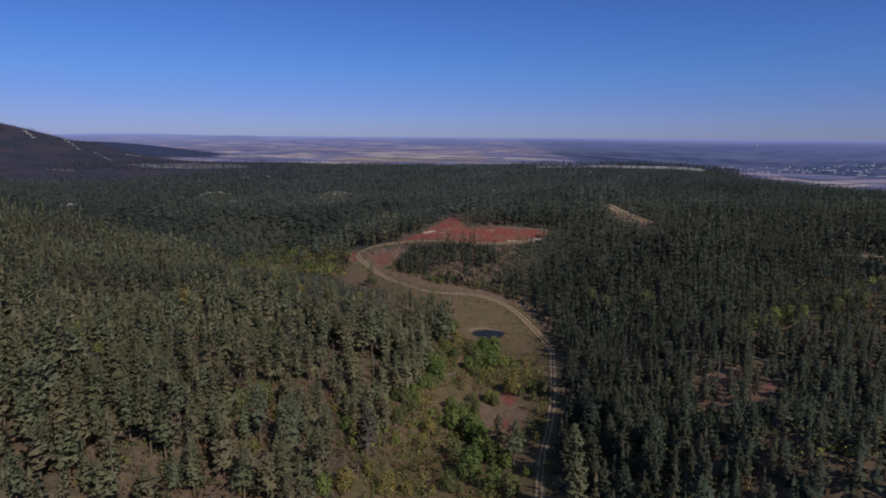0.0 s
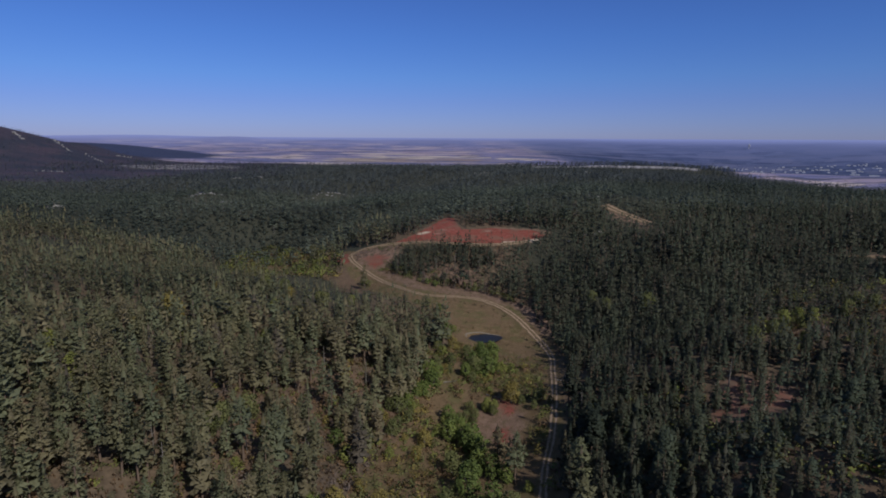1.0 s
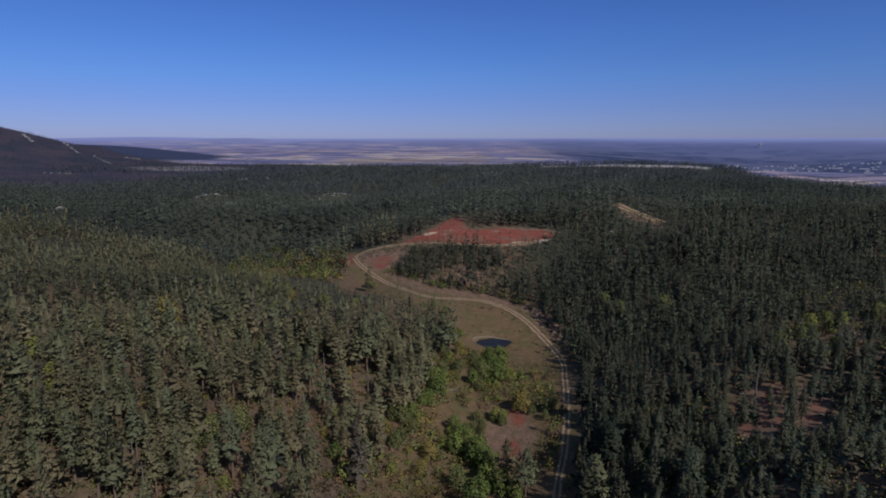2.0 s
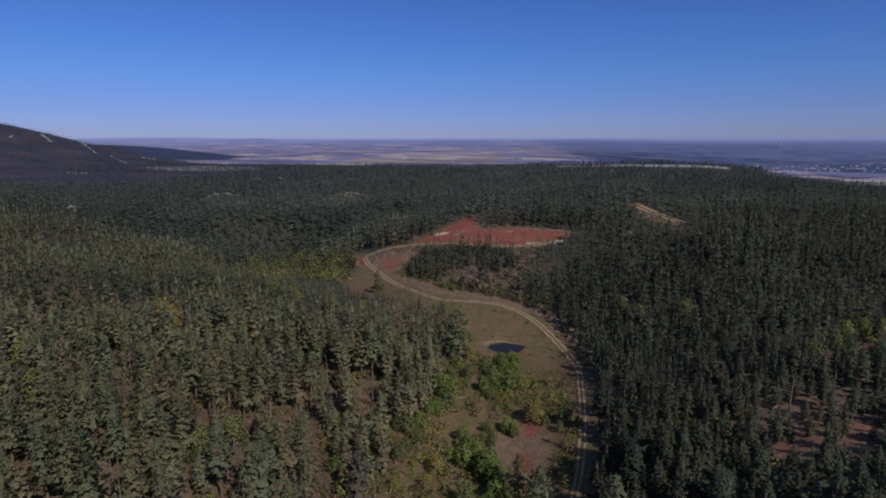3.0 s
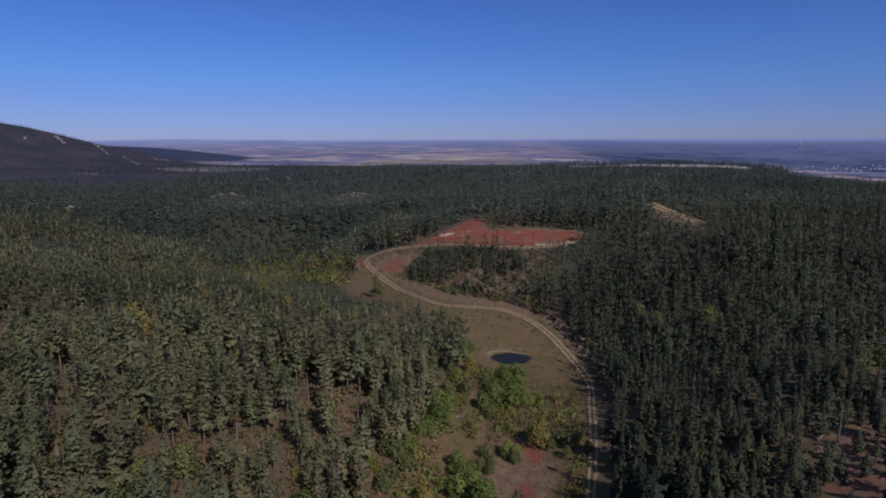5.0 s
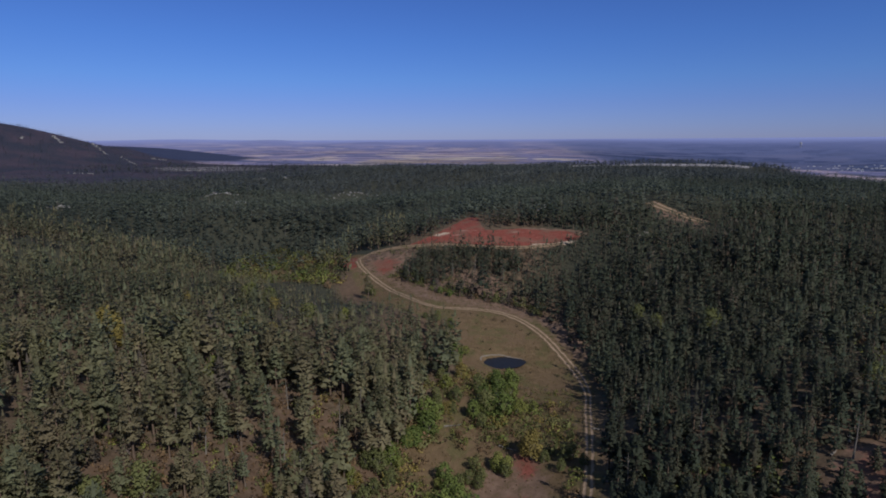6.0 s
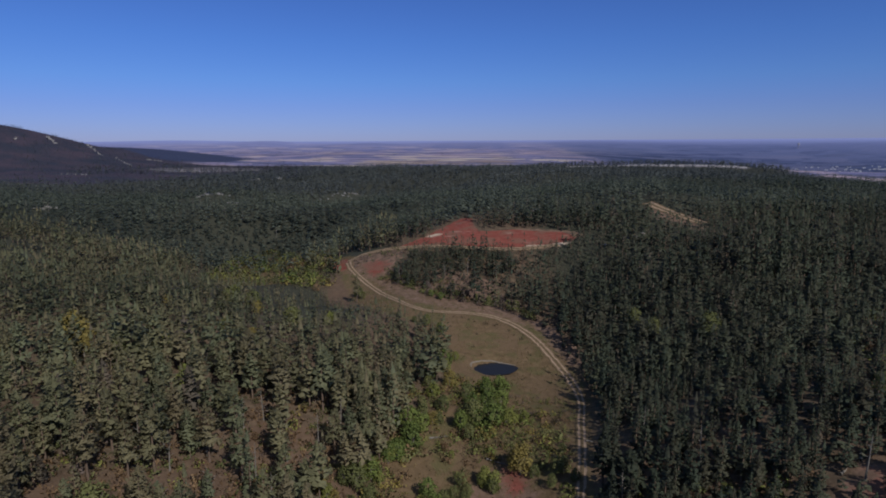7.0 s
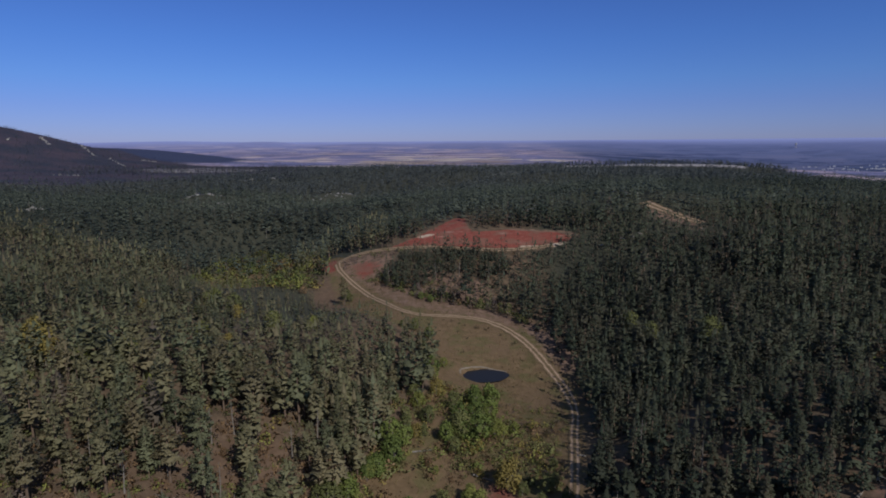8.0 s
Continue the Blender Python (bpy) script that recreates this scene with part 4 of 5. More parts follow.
p = wooded(p[(np.abs(a) >= 51) | (p[:, 1] < -25) | (p[:, 1] < 60)])
under = (np.abs(p[:, 0]) < 95) & (p[:, 1] > -75)
woods("pine_forest", stand_kinds(7, 4, 1, 0.62), p[under], tree_size(p[under]), PINE, "pine forest on the slopes under the flight")
woods("pine_forest", VERY_FAR, p[~under], tree_size(p[~under]), PINE, "pine forest closing round the slopes")

p = in_view(scatter(-2300, -400, 800, 2700, 16.5), 4)
m = np.exp(-((p[:, 0] + 1539) ** 2 + (p[:, 1] - 1709) ** 2) / 620**2) + np.exp(-((p[:, 0] + 1180) ** 2 + (p[:, 1] - 2330) ** 2) / 330**2)
r, a = np.hypot(p[:, 0], p[:, 1]), np.degrees(np.arctan2(p[:, 0], p[:, 1]))
clump = ease(0.42, 0.58, soft_noise(p[:, 0], p[:, 1], 70, 52))
foot = (a < -8) & (r > wood_limit(a) - 20) & (rng.uniform(0, 1, len(p)) < np.where(r < 1950, 0.75, 0.85 * clump)) & ((r < 1950) | ((a < -13) & (r < 2500)))
open_field = inside(HILL_FIELD, p[:, 0], p[:, 1]) > 0
p = p[((m > 0.3) | foot) & (talus_gap(p[:, 0], p[:, 1]) < -2) & (rng.uniform(0, 1, len(p)) < np.where(open_field, 0.35 + 0.55 * clump, 0.9))]
blue = (p[:, 1] > 1900) & (np.hypot(p[:, 0] + 1180, p[:, 1] - 2330) < 430)
brown = ~blue & (soft_noise(p[:, 0] + 0.6 * p[:, 1], p[:, 1] * 0.35, 120, 53) + rng.normal(0, 0.12, len(p)) > 0.5)
woods("mountain_woods", VERY_FAR, p[brown], rng.uniform(0.28, 0.5, brown.sum()), HAZED_BARE_WOOD, "leafless brown woods on the mountain flank, purplish with painted haze")
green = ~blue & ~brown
woods("mountain_woods", VERY_FAR, p[green], rng.uniform(0.4, 0.85, green.sum()), HAZED_RIDGE_PINE, "dark pines covering the mountain flank")
woods("far_hill_woods", VERY_FAR, p[blue], rng.uniform(0.3, 0.5, blue.sum()), HAZED_WOOD, "dark woods on a low far hill, tinted blue for haze")

p = scatter(-1250, -330, 1250, 2150, 11.5)
r, a = np.hypot(p[:, 0], p[:, 1]), np.degrees(np.arctan2(p[:, 0], p[:, 1]))
m = np.exp(-((p[:, 0] + 1539) ** 2 + (p[:, 1] - 1709) ** 2) / 620**2)
grove = soft_noise(p[:, 0], p[:, 1] * 0.6, 60, 55)
p = p[(m < 0.3) & (a > -33) & (a < -11) & (r > wood_limit(a) - 10) & (r < 2130 + 6 * a) & (rng.uniform(0, 1, len(p)) < np.where(grove > 0.46, 0.85, 0.12)) & (np.hypot(p[:, 0] + 1180, p[:, 1] - 2330) > 400)]
brown = rng.uniform(0, 1, len(p)) < 0.45
woods("foothill_woods", VERY_FAR, p[brown], rng.uniform(0.45, 0.8, brown.sum()), HAZED_BARE_WOOD, "leafless brown groves at the foot of the mountain, purplish with painted haze")
woods("foothill_woods", VERY_FAR, p[~brown], rng.uniform(0.5, 0.95, (~brown).sum()), HAZED_RIDGE_PINE, "dark pine groves between pale openings at the foot of the mountain")

# ---- broadleaf trees and bushes of the valley: x, y, height ----
BROADLEAF = {
    "green": [(13.0, 164.5, 7.5), (16.5, 159.5, 8.0), (10.5, 158.5, 7.0), (19.8, 156.0, 6.5), (-3.6, 206.5, 6.0), (-0.3, 211.1, 8.0), (1.9, 218.6, 6.0), (-6.0, 205.1, 5.5), (20.0, 247.3, 7.5), (24.6, 250.1, 7.0), (15.9, 232.1, 6.5), (20.1, 233.3, 8.0), (24.4, 236.8, 7.0), (16.5, 224.6, 5.5), (2.2, 253.5, 7.0), (-9.0, 197.7, 7.0), (4.7, 194.0, 6.0), (6.3, 190.1, 6.5), (9.0, 183.8, 8.5), (11.5, 177.6, 9.5), (13.7, 171.6, 9.5), (12.5, 222.0, 6.5), (-1.1, 212.9, 7.0), (-4.1, 206.9, 6.5), (-1.2, 216.2, 9.5), (21.4, 223.9, 8.0), (20.5, 243.7, 8.0), (25.8, 246.6, 7.0), (6.2, 266.1, 7.0), (1.3, 339.4, 4.5), (-3.5, 344.3, 4.0),
              (3.2, 298.6, 5.0), (-6.4, 217.1, 6.0), (5.3, 182.2, 8.0), (10.3, 177.2, 8.0), (-27.3, 161.3, 6.0), (-26.8, 123.9, 7.0), (9.3, 149.7, 10.0),
              (14.8, 141.7, 9.0), (13.0, 175.9, 7.0)],
    "lime": [(126.2, 210.0, 6.5), (132.4, 211.7, 6.5), (137.3, 211.2, 6.0), (122.2, 202.0, 6.0), (130.0, 205.0, 6.0), (27.8, 225.7, 5.0), (25.3, 224.7, 5.0), (30.7, 227.5, 4.5), (4.2, 239.4, 5.0), (6.8, 262.3, 6.0), (20.7, 197.3, 6.0), (18.0, 198.5, 5.5), (-17.3, 187.2, 5.5), (-6.9, 196.6, 4.5), (3.3, 192.1, 4.0), (10.1, 209.1, 3.0), (-5.4, 205.7, 6.0), (-11.3, 198.2, 7.0), (3.6, 238.0, 6.5), (26.3, 225.8, 6.5), (9.7, 274.7, 5.0), (-17.9, 169.8, 7.0), (-27.6, 171.4, 6.0),
             (1.4, 184.8, 6.0), (18.5, 199.4, 6.0), (-22.7, 151.6, 8.0), (24.8, 147.9, 4.5), (-39.0, 124.8, 5.0), (-45.2, 132.5, 4.0), (-60.1, 107.4, 5.0),
             (-12.9, 164.6, 5.0), (-32.1, 142.4, 4.0), (119.9, 188.7, 6.0), (122.7, 203.8, 5.0)],
    "gold": [(27.2, 201.3, 8.5), (25.8, 204.3, 5.0), (-19.3, 189.1, 5.0), (4.3, 222.8, 4.0), (19.2, 216.9, 4.0), (-8.6, 201.0, 5.0), (8.3, 249.8, 5.5), (21.3, 218.1, 5.0), (27.2, 204.6, 7.5), (-100.5, 228.0, 12.0), (0.4, 208.5, 3.0), (-15.7, 187.0, 6.0),
             (-2.8, 177.9, 6.0), (-23.1, 185.1, 5.0), (-97.0, 225.6, 12.5), (-44.8, 151.9, 4.0), (-32.1, 172.4, 5.0), (-7.5, 133.9, 7.0),
             (-12.9, 132.4, 6.0), (-1.4, 137.8, 5.0), (-18.4, 139.6, 6.0), (-5.2, 169.3, 4.0), (-42.6, 115.7, 5.0), (-9.2, 178.7, 4.5), (-22.5, 128.5, 6.0)],
    "olive": [(117.0, 200.9, 6.0), (159.6, 220.8, 7.0), (161.2, 214.0, 7.0), (149.4, 212.1, 7.0), (154.0, 217.0, 6.5), (12.0, 223.1, 6.0), (14.2, 227.1, 5.0), (21.1, 224.4, 6.0), (-12.1, 193.7, 8.0), (-14.9, 194.4, 6.5), (1.7, 244.9, 5.0), (8.7, 193.0, 4.5), (13.5, 192.5, 5.0), (37.3, 198.0, 5.0), (33.9, 193.6, 4.0), (39.3, 193.2, 4.5), (38.2, 206.0, 3.5), (6.2, 223.3, 4.5), (-2.9, 237.8, 5.0), (0.8, 229.9, 5.0), (16.3, 227.4, 7.0), (21.7, 233.3, 6.5), (14.8, 217.3, 5.5), (20.3, 195.9, 4.5), (18.0, 199.1, 4.5), (14.4, 195.5, 4.0), (11.0, 194.3, 4.5), (-11.5, 185.7, 6.0), (-21.4, 183.2, 5.0), (-20.0, 169.4, 5.0), (6.9, 229.9, 7.5), (16.1, 225.1, 8.5), (13.8, 239.9, 7.0), (1.7, 283.4, 7.0), (35.6, 197.8, 5.5), (30.3, 198.8, 4.0), (8.9, 345.9, 4.5), (18, 341, 4.0), (-14, 364, 4.0), (33, 334, 4.5),
              (24.1, 336.3, 5.0), (36.4, 329.4, 5.0), (-42.5, 361.0, 8.5), (-39.5, 356.0, 5.0), (-2.8, 304.9, 6.0), (-8.3, 306.8, 4.0), (42.2, 312.1, 4.5), (1.7, 223.8, 6.0),
              (-13.0, 179.7, 8.0), (12.7, 198.5, 5.0), (-8.2, 190.4, 6.0), (5.3, 162.9, 10.0), (19.2, 137.3, 8.0), (3.1, 140.6, 7.0), (-34.1, 132.0, 5.0),
              (133.6, 208.3, 5.0)],
    "rust": [(13.7, 199.1, 3.2), (8.2, 211.1, 3.0), (-9.6, 231.4, 4.0), (-19.3, 242.5, 5.0), (-21.0, 236.7, 4.5), (-13.0, 243.5, 4.5), (-25.6, 225.1, 4.0), (-21.7, 217.9, 4.0), (16.9, 218.1, 5.0), (-11.7, 148.6, 5.0), (-36, 186, 4.0), (-38, 200, 4.5), (-30, 150, 4.0), (-50, 128, 4.0)],
    "grey": [(-6, 358, 4.0), (14, 344, 4.5), (30, 339, 4.5), (40, 326, 4.0), (2, 350, 4.0), (4, 381, 5.0), (18, 375, 6.0), (27, 378, 5.5), (12, 370, 4.5), (-1, 367, 4.5), (22, 366, 5.0), (-34, 210, 5.0), (7, 376, 4.0)],
}
WORDS = {"green": "leafy green ash tree with rounded uneven crown", "lime": "yellow-green broadleaf tree turning in autumn", "gold": "golden-yellow autumn broadleaf tree",
         "olive": "dull olive-green oak tree with a bushy crown", "rust": "russet autumn oak bush", "grey": "leafless grey-brown broadleaf tree on a bare bank"}


def leaves(centres, radii, per, size):
    """Clumps of small leaf cards round each centre."""
    n = len(centres)
    d = rng.normal(size=(n, per, 3))
    d /= np.linalg.norm(d, axis=-1)[..., None]
    at = (centres[:, None] + d * radii[:, None, None] * rng.uniform(0.45, 1.08, (n, per, 1))).reshape(-1, 3)
    nrm = d.reshape(-1, 3) + rng.normal(0, 0.55, (n * per, 3)) + (0, 0, 0.35)
    nrm /= np.linalg.norm(nrm, axis=1)[:, None]
    s = np.cross(nrm, rng.normal(size=nrm.shape))
    s /= np.linalg.norm(s, axis=1)[:, None]
    u = np.cross(nrm, s)
    k = size * rng.uniform(0.6, 1.3, (n * per, 1))
    v = np.stack([at - s * k * 0.5, at + u * k * 0.42 + s * k * 0.1, at + s * k * 0.62, at - u * k * 0.42], 1)
    return v.reshape(-1, 3), np.arange(n * per * 4).reshape(-1, 4)


def broadleaf(kind, variant):
    """A tree 8 m high, with a forked stem and a lumpy crown."""
    tall = 8.0
    root = new("broadleaf_tree")
    stems = [pole(tall * 0.55, 0.2, 0.07, 6, rng.uniform(-0.6, 0.6), 0.15, 4)]
    v, f = stems[0]
    child(sheet("trunk", v, f, GREY_BARK, True), root)
    for k in range(4):
        a = k * 1.6 + rng.uniform(-0.4, 0.4)
        lv, lf = pole(tall * 0.45, 0.1, 0.03, 5, 1.7, 0.1, 4)
        c, s = math.cos(a), math.sin(a)
        lv = np.stack([lv[:, 0] * c - lv[:, 1] * s, lv[:, 0] * s + lv[:, 1] * c, lv[:, 2] * 0.9 + tall * 0.28], 1)
        child(sheet("limb", lv, lf, GREY_BARK, True), root)
    n = 30
    u = (np.arange(n) + rng.uniform(0, 1, n)) / n
    a = np.arange(n) * 2.4 + rng.uniform(-0.5, 0.5, n)
    rad = 2.55 * np.sqrt(np.clip(1 - (1.75 * u - 0.62) ** 2 / 1.3, 0.03, 1)) * np.sqrt(rng.uniform(0.2, 1, n)) * (1 + 0.14 * np.sin(2 * a + variant))
    cen = np.stack([rad * np.cos(a), rad * np.sin(a), tall * (0.14 + 0.76 * u)], 1)
    v, f = leaves(cen, rng.uniform(0.75, 1.25, n), 32, 0.50)
    f, n = rounded(v, f, 0.55)
    child(sheet("crown", v, f, LEAF[kind], False, [("tint", np.full(len(v), rng.uniform(0.25, 0.75)))], n), root)
    return tagged(root, WORDS[kind], "tree", "broadleaf trees of the valley")


g = np.random.default_rng(77)
for kind, n in (("olive", 16), ("lime", 12), ("gold", 5)):
    for _ in range(n):
        side = g.uniform() < 0.6 or kind != "olive"
        x, y = (g.uniform(-115, -35), g.uniform(125, 330)) if side else (g.uniform(62, 140), g.uniform(150, 320))
        BROADLEAF[kind].append((x, y, g.uniform(7, 10.5)))
for kind, places in BROADLEAF.items():
    made = [broadleaf(kind, k) for k in range(min(3, len(places)))]
    for k, (x, y, tall) in enumerate(places):
        s = tall / 8.0
        m = Matrix.Translation((x, y, float(height(x, y)))) @ Matrix.Rotation(k * 1.9, 4, "Z") @ Matrix.Diagonal((s * 1.05, s * 1.05, s, 1))
        if k < len(made):
            made[k].matrix_basis = m
        else:
            copy_thing(made[k % 3], m)


# ---- low growth ----
def bush_kind(n, spread, tall, size):
    cen = np.stack([rng.normal(0, spread, n), rng.normal(0, spread, n), rng.uniform(0.25, 0.8, n) * tall], 1)
    return leaves(cen, np.full(n, 0.45 * tall), 8, size * 1.08)


def meadow_places(cell, chance):
    p = scatter(-70, 60, 100, 440, cell)
    px, py, ax, ay, level = POND
    ok = (inside(VALLEY, p[:, 0], p[:, 1]) > 1) & (road_gap(p[:, 0], p[:, 1]) > 2.4) & (np.hypot((p[:, 0] - px) / ax, (p[:, 1] - py) / ay) > 1.3)
    return p[ok & (rng.uniform(0, 1, len(p)) < chance)]


GRASS = [blades(np.stack([rng.normal(0, 0.25, 4), rng.normal(0, 0.25, 4), np.zeros(4)], 1), np.tile((0, 0, 1.0), (4, 1)), np.full(4, 0.6), np.full(4, 0.12), 2, 0.45) for _ in range(3)]
p = meadow_places(1.25, 0.75)
woods("grass", GRASS, p, rng.uniform(0.25, 0.65, len(p)), DRY_GRASS, "dry tan grass tufts on the valley meadow", category="grass")

p = scatter(-95, 6, 95, 246, 1.9)
p = p[((inside(SPARSE, p[:, 0], p[:, 1]) > -3) | (inside(NEAR_WEST, p[:, 0], p[:, 1]) > -2)) & (inside(VALLEY, p[:, 0], p[:, 1]) < 1) & (rng.uniform(0, 1, len(p)) < 0.8)]
woods("grass", GRASS, p, rng.uniform(0.7, 1.8, len(p)), LEAF["rust"], "tall rusty dry grass under the open pines", category="grass")

BUSH = [bush_kind(6, 0.55, 1.4, 0.27) for _ in range(3)]


def thicket(p, sizes, shares, label):
    """Bushes of several colours over one stretch, a colour an object."""
    u, lo = rng.uniform(0, 1, len(p)), 0.0
    for kind, share in shares:
        m = (u >= lo) & (u < lo + share)
        lo += share
        woods("bushes", BUSH, p[m], sizes[m], LEAF[kind], f"{label[kind]} bushes " + label["where"], category="bushes")


TONE = {"grey": "leafless grey-brown", "olive": "dull olive-green", "lime": "yellow-green", "gold": "golden-yellow", "rust": "russet-brown", "green": "fresh green"}
p = meadow_places(2.2, 0.75)
x, y = p[:, 0], p[:, 1]
thick = soft_noise(x, y, 26, 31)
brushy = (y < 258) & (x < np.where(y < 232, 38, 29)) & (inside(MUD, x, y) < -1)
p = p[brushy & (thick > 0.24 + 0.15 * (x > 14) + 0.06 * (x > 29))]
thicket(p, rng.uniform(0.6, 1.0, len(p)) * rng.uniform(0.6, 2.7, len(p)), (("olive", 0.34), ("lime", 0.17), ("gold", 0.14), ("rust", 0.22), ("green", 0.13)), {**TONE, "where": "crowding the valley floor"})
p = scatter(22, 46, 165, 250, 1.7)
x, y = p[:, 0], p[:, 1]
p = p[(inside(VALLEY, x, y) > 0.5) & (inside(MUD, x, y) < -2) & (road_gap(x, y) > 2.6) & (rng.uniform(0, 1, len(p)) < 0.75 * ease(0.3, 0.5, soft_noise(x, y, 14, 33)))]
thicket(p, rng.uniform(0.35, 0.95, len(p)), (("olive", 0.55), ("grey", 0.15), ("rust", 0.18), ("lime", 0.12)), {**TONE, "where": "in the rough grass beside the track"})
p = scatter(-95, 6, 95, 246, 2.7)
p = p[((inside(SPARSE, p[:, 0], p[:, 1]) > -4) | (inside(NEAR_WEST, p[:, 0], p[:, 1]) > -2)) & (inside(VALLEY, p[:, 0], p[:, 1]) < 1) & (rng.uniform(0, 1, len(p)) < 0.8)]
thicket(p, rng.uniform(0.5, 2.0, len(p)), (("olive", 0.40), ("rust", 0.30), ("gold", 0.06), ("lime", 0.10), ("grey", 0.14)), {**TONE, "where": "under the open pines of the slope"})
p = scatter(-175, -55, 370, 540, 4.6)
p = p[(inside(GOLD_HOLLOW, p[:, 0], p[:, 1]) > 0) & (rng.uniform(0, 1, len(p)) < 0.75)]
thicket(p, rng.uniform(1.6, 4.2, len(p)), (("lime", 0.26), ("olive", 0.46), ("gold", 0.05), ("rust", 0.13), ("green", 0.10)), {**TONE, "where": "filling the side hollow"})
p = meadow_places(5.2, 0.3)
p = p[p[:, 1] > 225]
woods("bushes", BUSH, p, rng.uniform(0.18, 0.75, len(p)), DARK_SHRUB, "small dark shrubs dotted over the upper meadow", category="bushes")
p = scatter(34, 98, 100, 190, 2.8)
p = p[(inside(NEAR_EAST, p[:, 0], p[:, 1]) > 0) & (inside(CLAY_GLADE, p[:, 0], p[:, 1]) < 0) & (rng.uniform(0, 1, len(p)) < 0.55)]
thicket(p, rng.uniform(0.8, 2.6, len(p)), (("olive", 0.6), ("lime", 0.12), ("rust", 0.18), ("green", 0.1)), {**TONE, "where": "among the small pines of the slope"})
p = scatter(100, 200, 165, 268, 3.3)
p = p[(inside(EAST_ROUGH, p[:, 0], p[:, 1]) > 0) & (rng.uniform(0, 1, len(p)) < 0.55)]
thicket(p, rng.uniform(0.8, 2.8, len(p)), (("olive", 0.46), ("rust", 0.16), ("grey", 0.20), ("lime", 0.12), ("gold", 0.06)), {**TONE, "where": "in the rough openings of the slope"})
foot = curve([(-34, 381), (-22, 371), (-9, 353), (6, 342), (24, 334), (36, 325), (43, 314)], 1.3)[0]
p = np.concatenate([foot + rng.normal(0, 1.3, foot.shape), foot + rng.normal(0, 1.5, foot.shape) + (3, 4)])
thicket(p, rng.uniform(0.7, 2.4, len(p)), (("olive", 0.40), ("grey", 0.30), ("rust", 0.12), ("lime", 0.08), ("green", 0.10)), {**TONE, "where": "along the foot of the wooded knoll"})
p = scatter(-62, 44, 352, 421, 3.3)
x, y = p[:, 0], p[:, 1]
p = p[(np.maximum.reduce([inside(q, x, y) for q in (BEND_CLEAR, PAD_LOW, CLAY_BANK, KNOLL_BARE)]) > 0) & (inside(CLAY_INNER, x, y) < 0) & (road_gap(x, y) > 2.6) & (rng.uniform(0, 1, len(p)) < 0.6)]
thicket(p, rng.uniform(0.5, 1.9, len(p)), (("olive", 0.52), ("grey", 0.32), ("rust", 0.10), ("lime", 0.06)), {**TONE, "where": "scattered over the bare bank by the clay pad"})
edge = np.array([(17.6, 313.2), (11.5, 316.6), (26.6, 309.3), (15.5, 314.5), (22, 311), (31, 303), (36.5, 296), (8, 317.5)])
woods("bushes", BUSH, edge + rng.normal(0, 0.6, edge.shape), rng.uniform(0.6, 1.1, len(edge)), DARK_SHRUB, "low dark shrubs beside the dirt track", category="bushes")
# Dark bushes stand in for the shadowed line of a gully; no ditch is cut
gully = curve([(43.5, 234), (40, 227), (37, 221), (34, 217), (31.5, 213)], 0.9)[0]
woods("bushes", BUSH, gully + rng.normal(0, 0.25, gully.shape), rng.uniform(0.5, 0.9, len(gully)), DARK_SHRUB, "row of dark scrub standing in for a shadowed gully line", category="bushes")


# ---- rocks, logs and dead trees ----
def boulder(seed):
    g = np.random.default_rng(seed)
    bm = bmesh.new()
    bmesh.ops.create_icosphere(bm, subdivisions=2, radius=1)
    cuts = [(Vector(g.normal(size=3)).normalized(), g.uniform(0.45, 0.8)) for _ in range(9)]
    for v in bm.verts:
        for n, d in cuts:
            over = v.co.dot(n) - d
            if over > 0:
                v.co -= n * over
        v.co *= 1 + 0.05 * g.normal()
        v.co.z *= 0.75
    me = bpy.data.meshes.new("boulder")
    bm.to_mesh(me)
    bm.free()
    me.materials.append(PALE_STONE)
    return me


STONES = [boulder(k) for k in range(5)]


def put_boulder(x, y, r):
    ob = new("boulder", STONES[int(rng.integers(5))])
    ob.matrix_basis = (Matrix.Translation((x, y, float(height(x, y)) + 0.2 * r)) @ Matrix.Rotation(rng.uniform(0, 6.28), 4, "Z")
                       @ Matrix.Diagonal((r * rng.uniform(0.8, 1.4), r, r * rng.uniform(0.8, 1.2), 1)))
    tagged(ob, "pale weathered limestone boulder among the pines", "rock", "pale boulders")


OUTCROPS = ((-160, 738, -145, 795, 1.8, 9), (-142, 797, -105, 810, 1.9, 14), (-284, 722, -275, 745, 4.5, 5), (-240, 668, -228, 680, 4.0, 4), (93, 403, 113, 412, 2.2, 6),
            (60, 500, 72, 515, 3.0, 4), (150, 590, 156, 625, 3.2, 5), (-370, 570, -360, 585, 4.0, 4), (190, 355, 200, 366, 2.0, 4),
            *((ax, ay, bx, by, w * 0.42, 13) for ax, ay, bx, by, w in TALUS),
            (-345, 1020, -300, 1060, 5.0, 6), (240, 1100, 330, 1190, 5.0, 8), (64, 1050, 122, 1240, 4.0, 14), (145, 525, 150, 612, 2.4, 8), (630, 1008, 648, 1022, 4.5, 6), (160, 258, 166, 263, 1.2, 3), (147, 295, 152, 299, 1.2, 3), (182, 330, 188, 334, 1.4, 3), (55, 494, 68, 506, 2.6, 6), (134, 556, 144, 566, 3.0, 6), (-284, 702, -256, 716, 2.0, 18), (-126, 772, -140, 782, 1.8, 4))
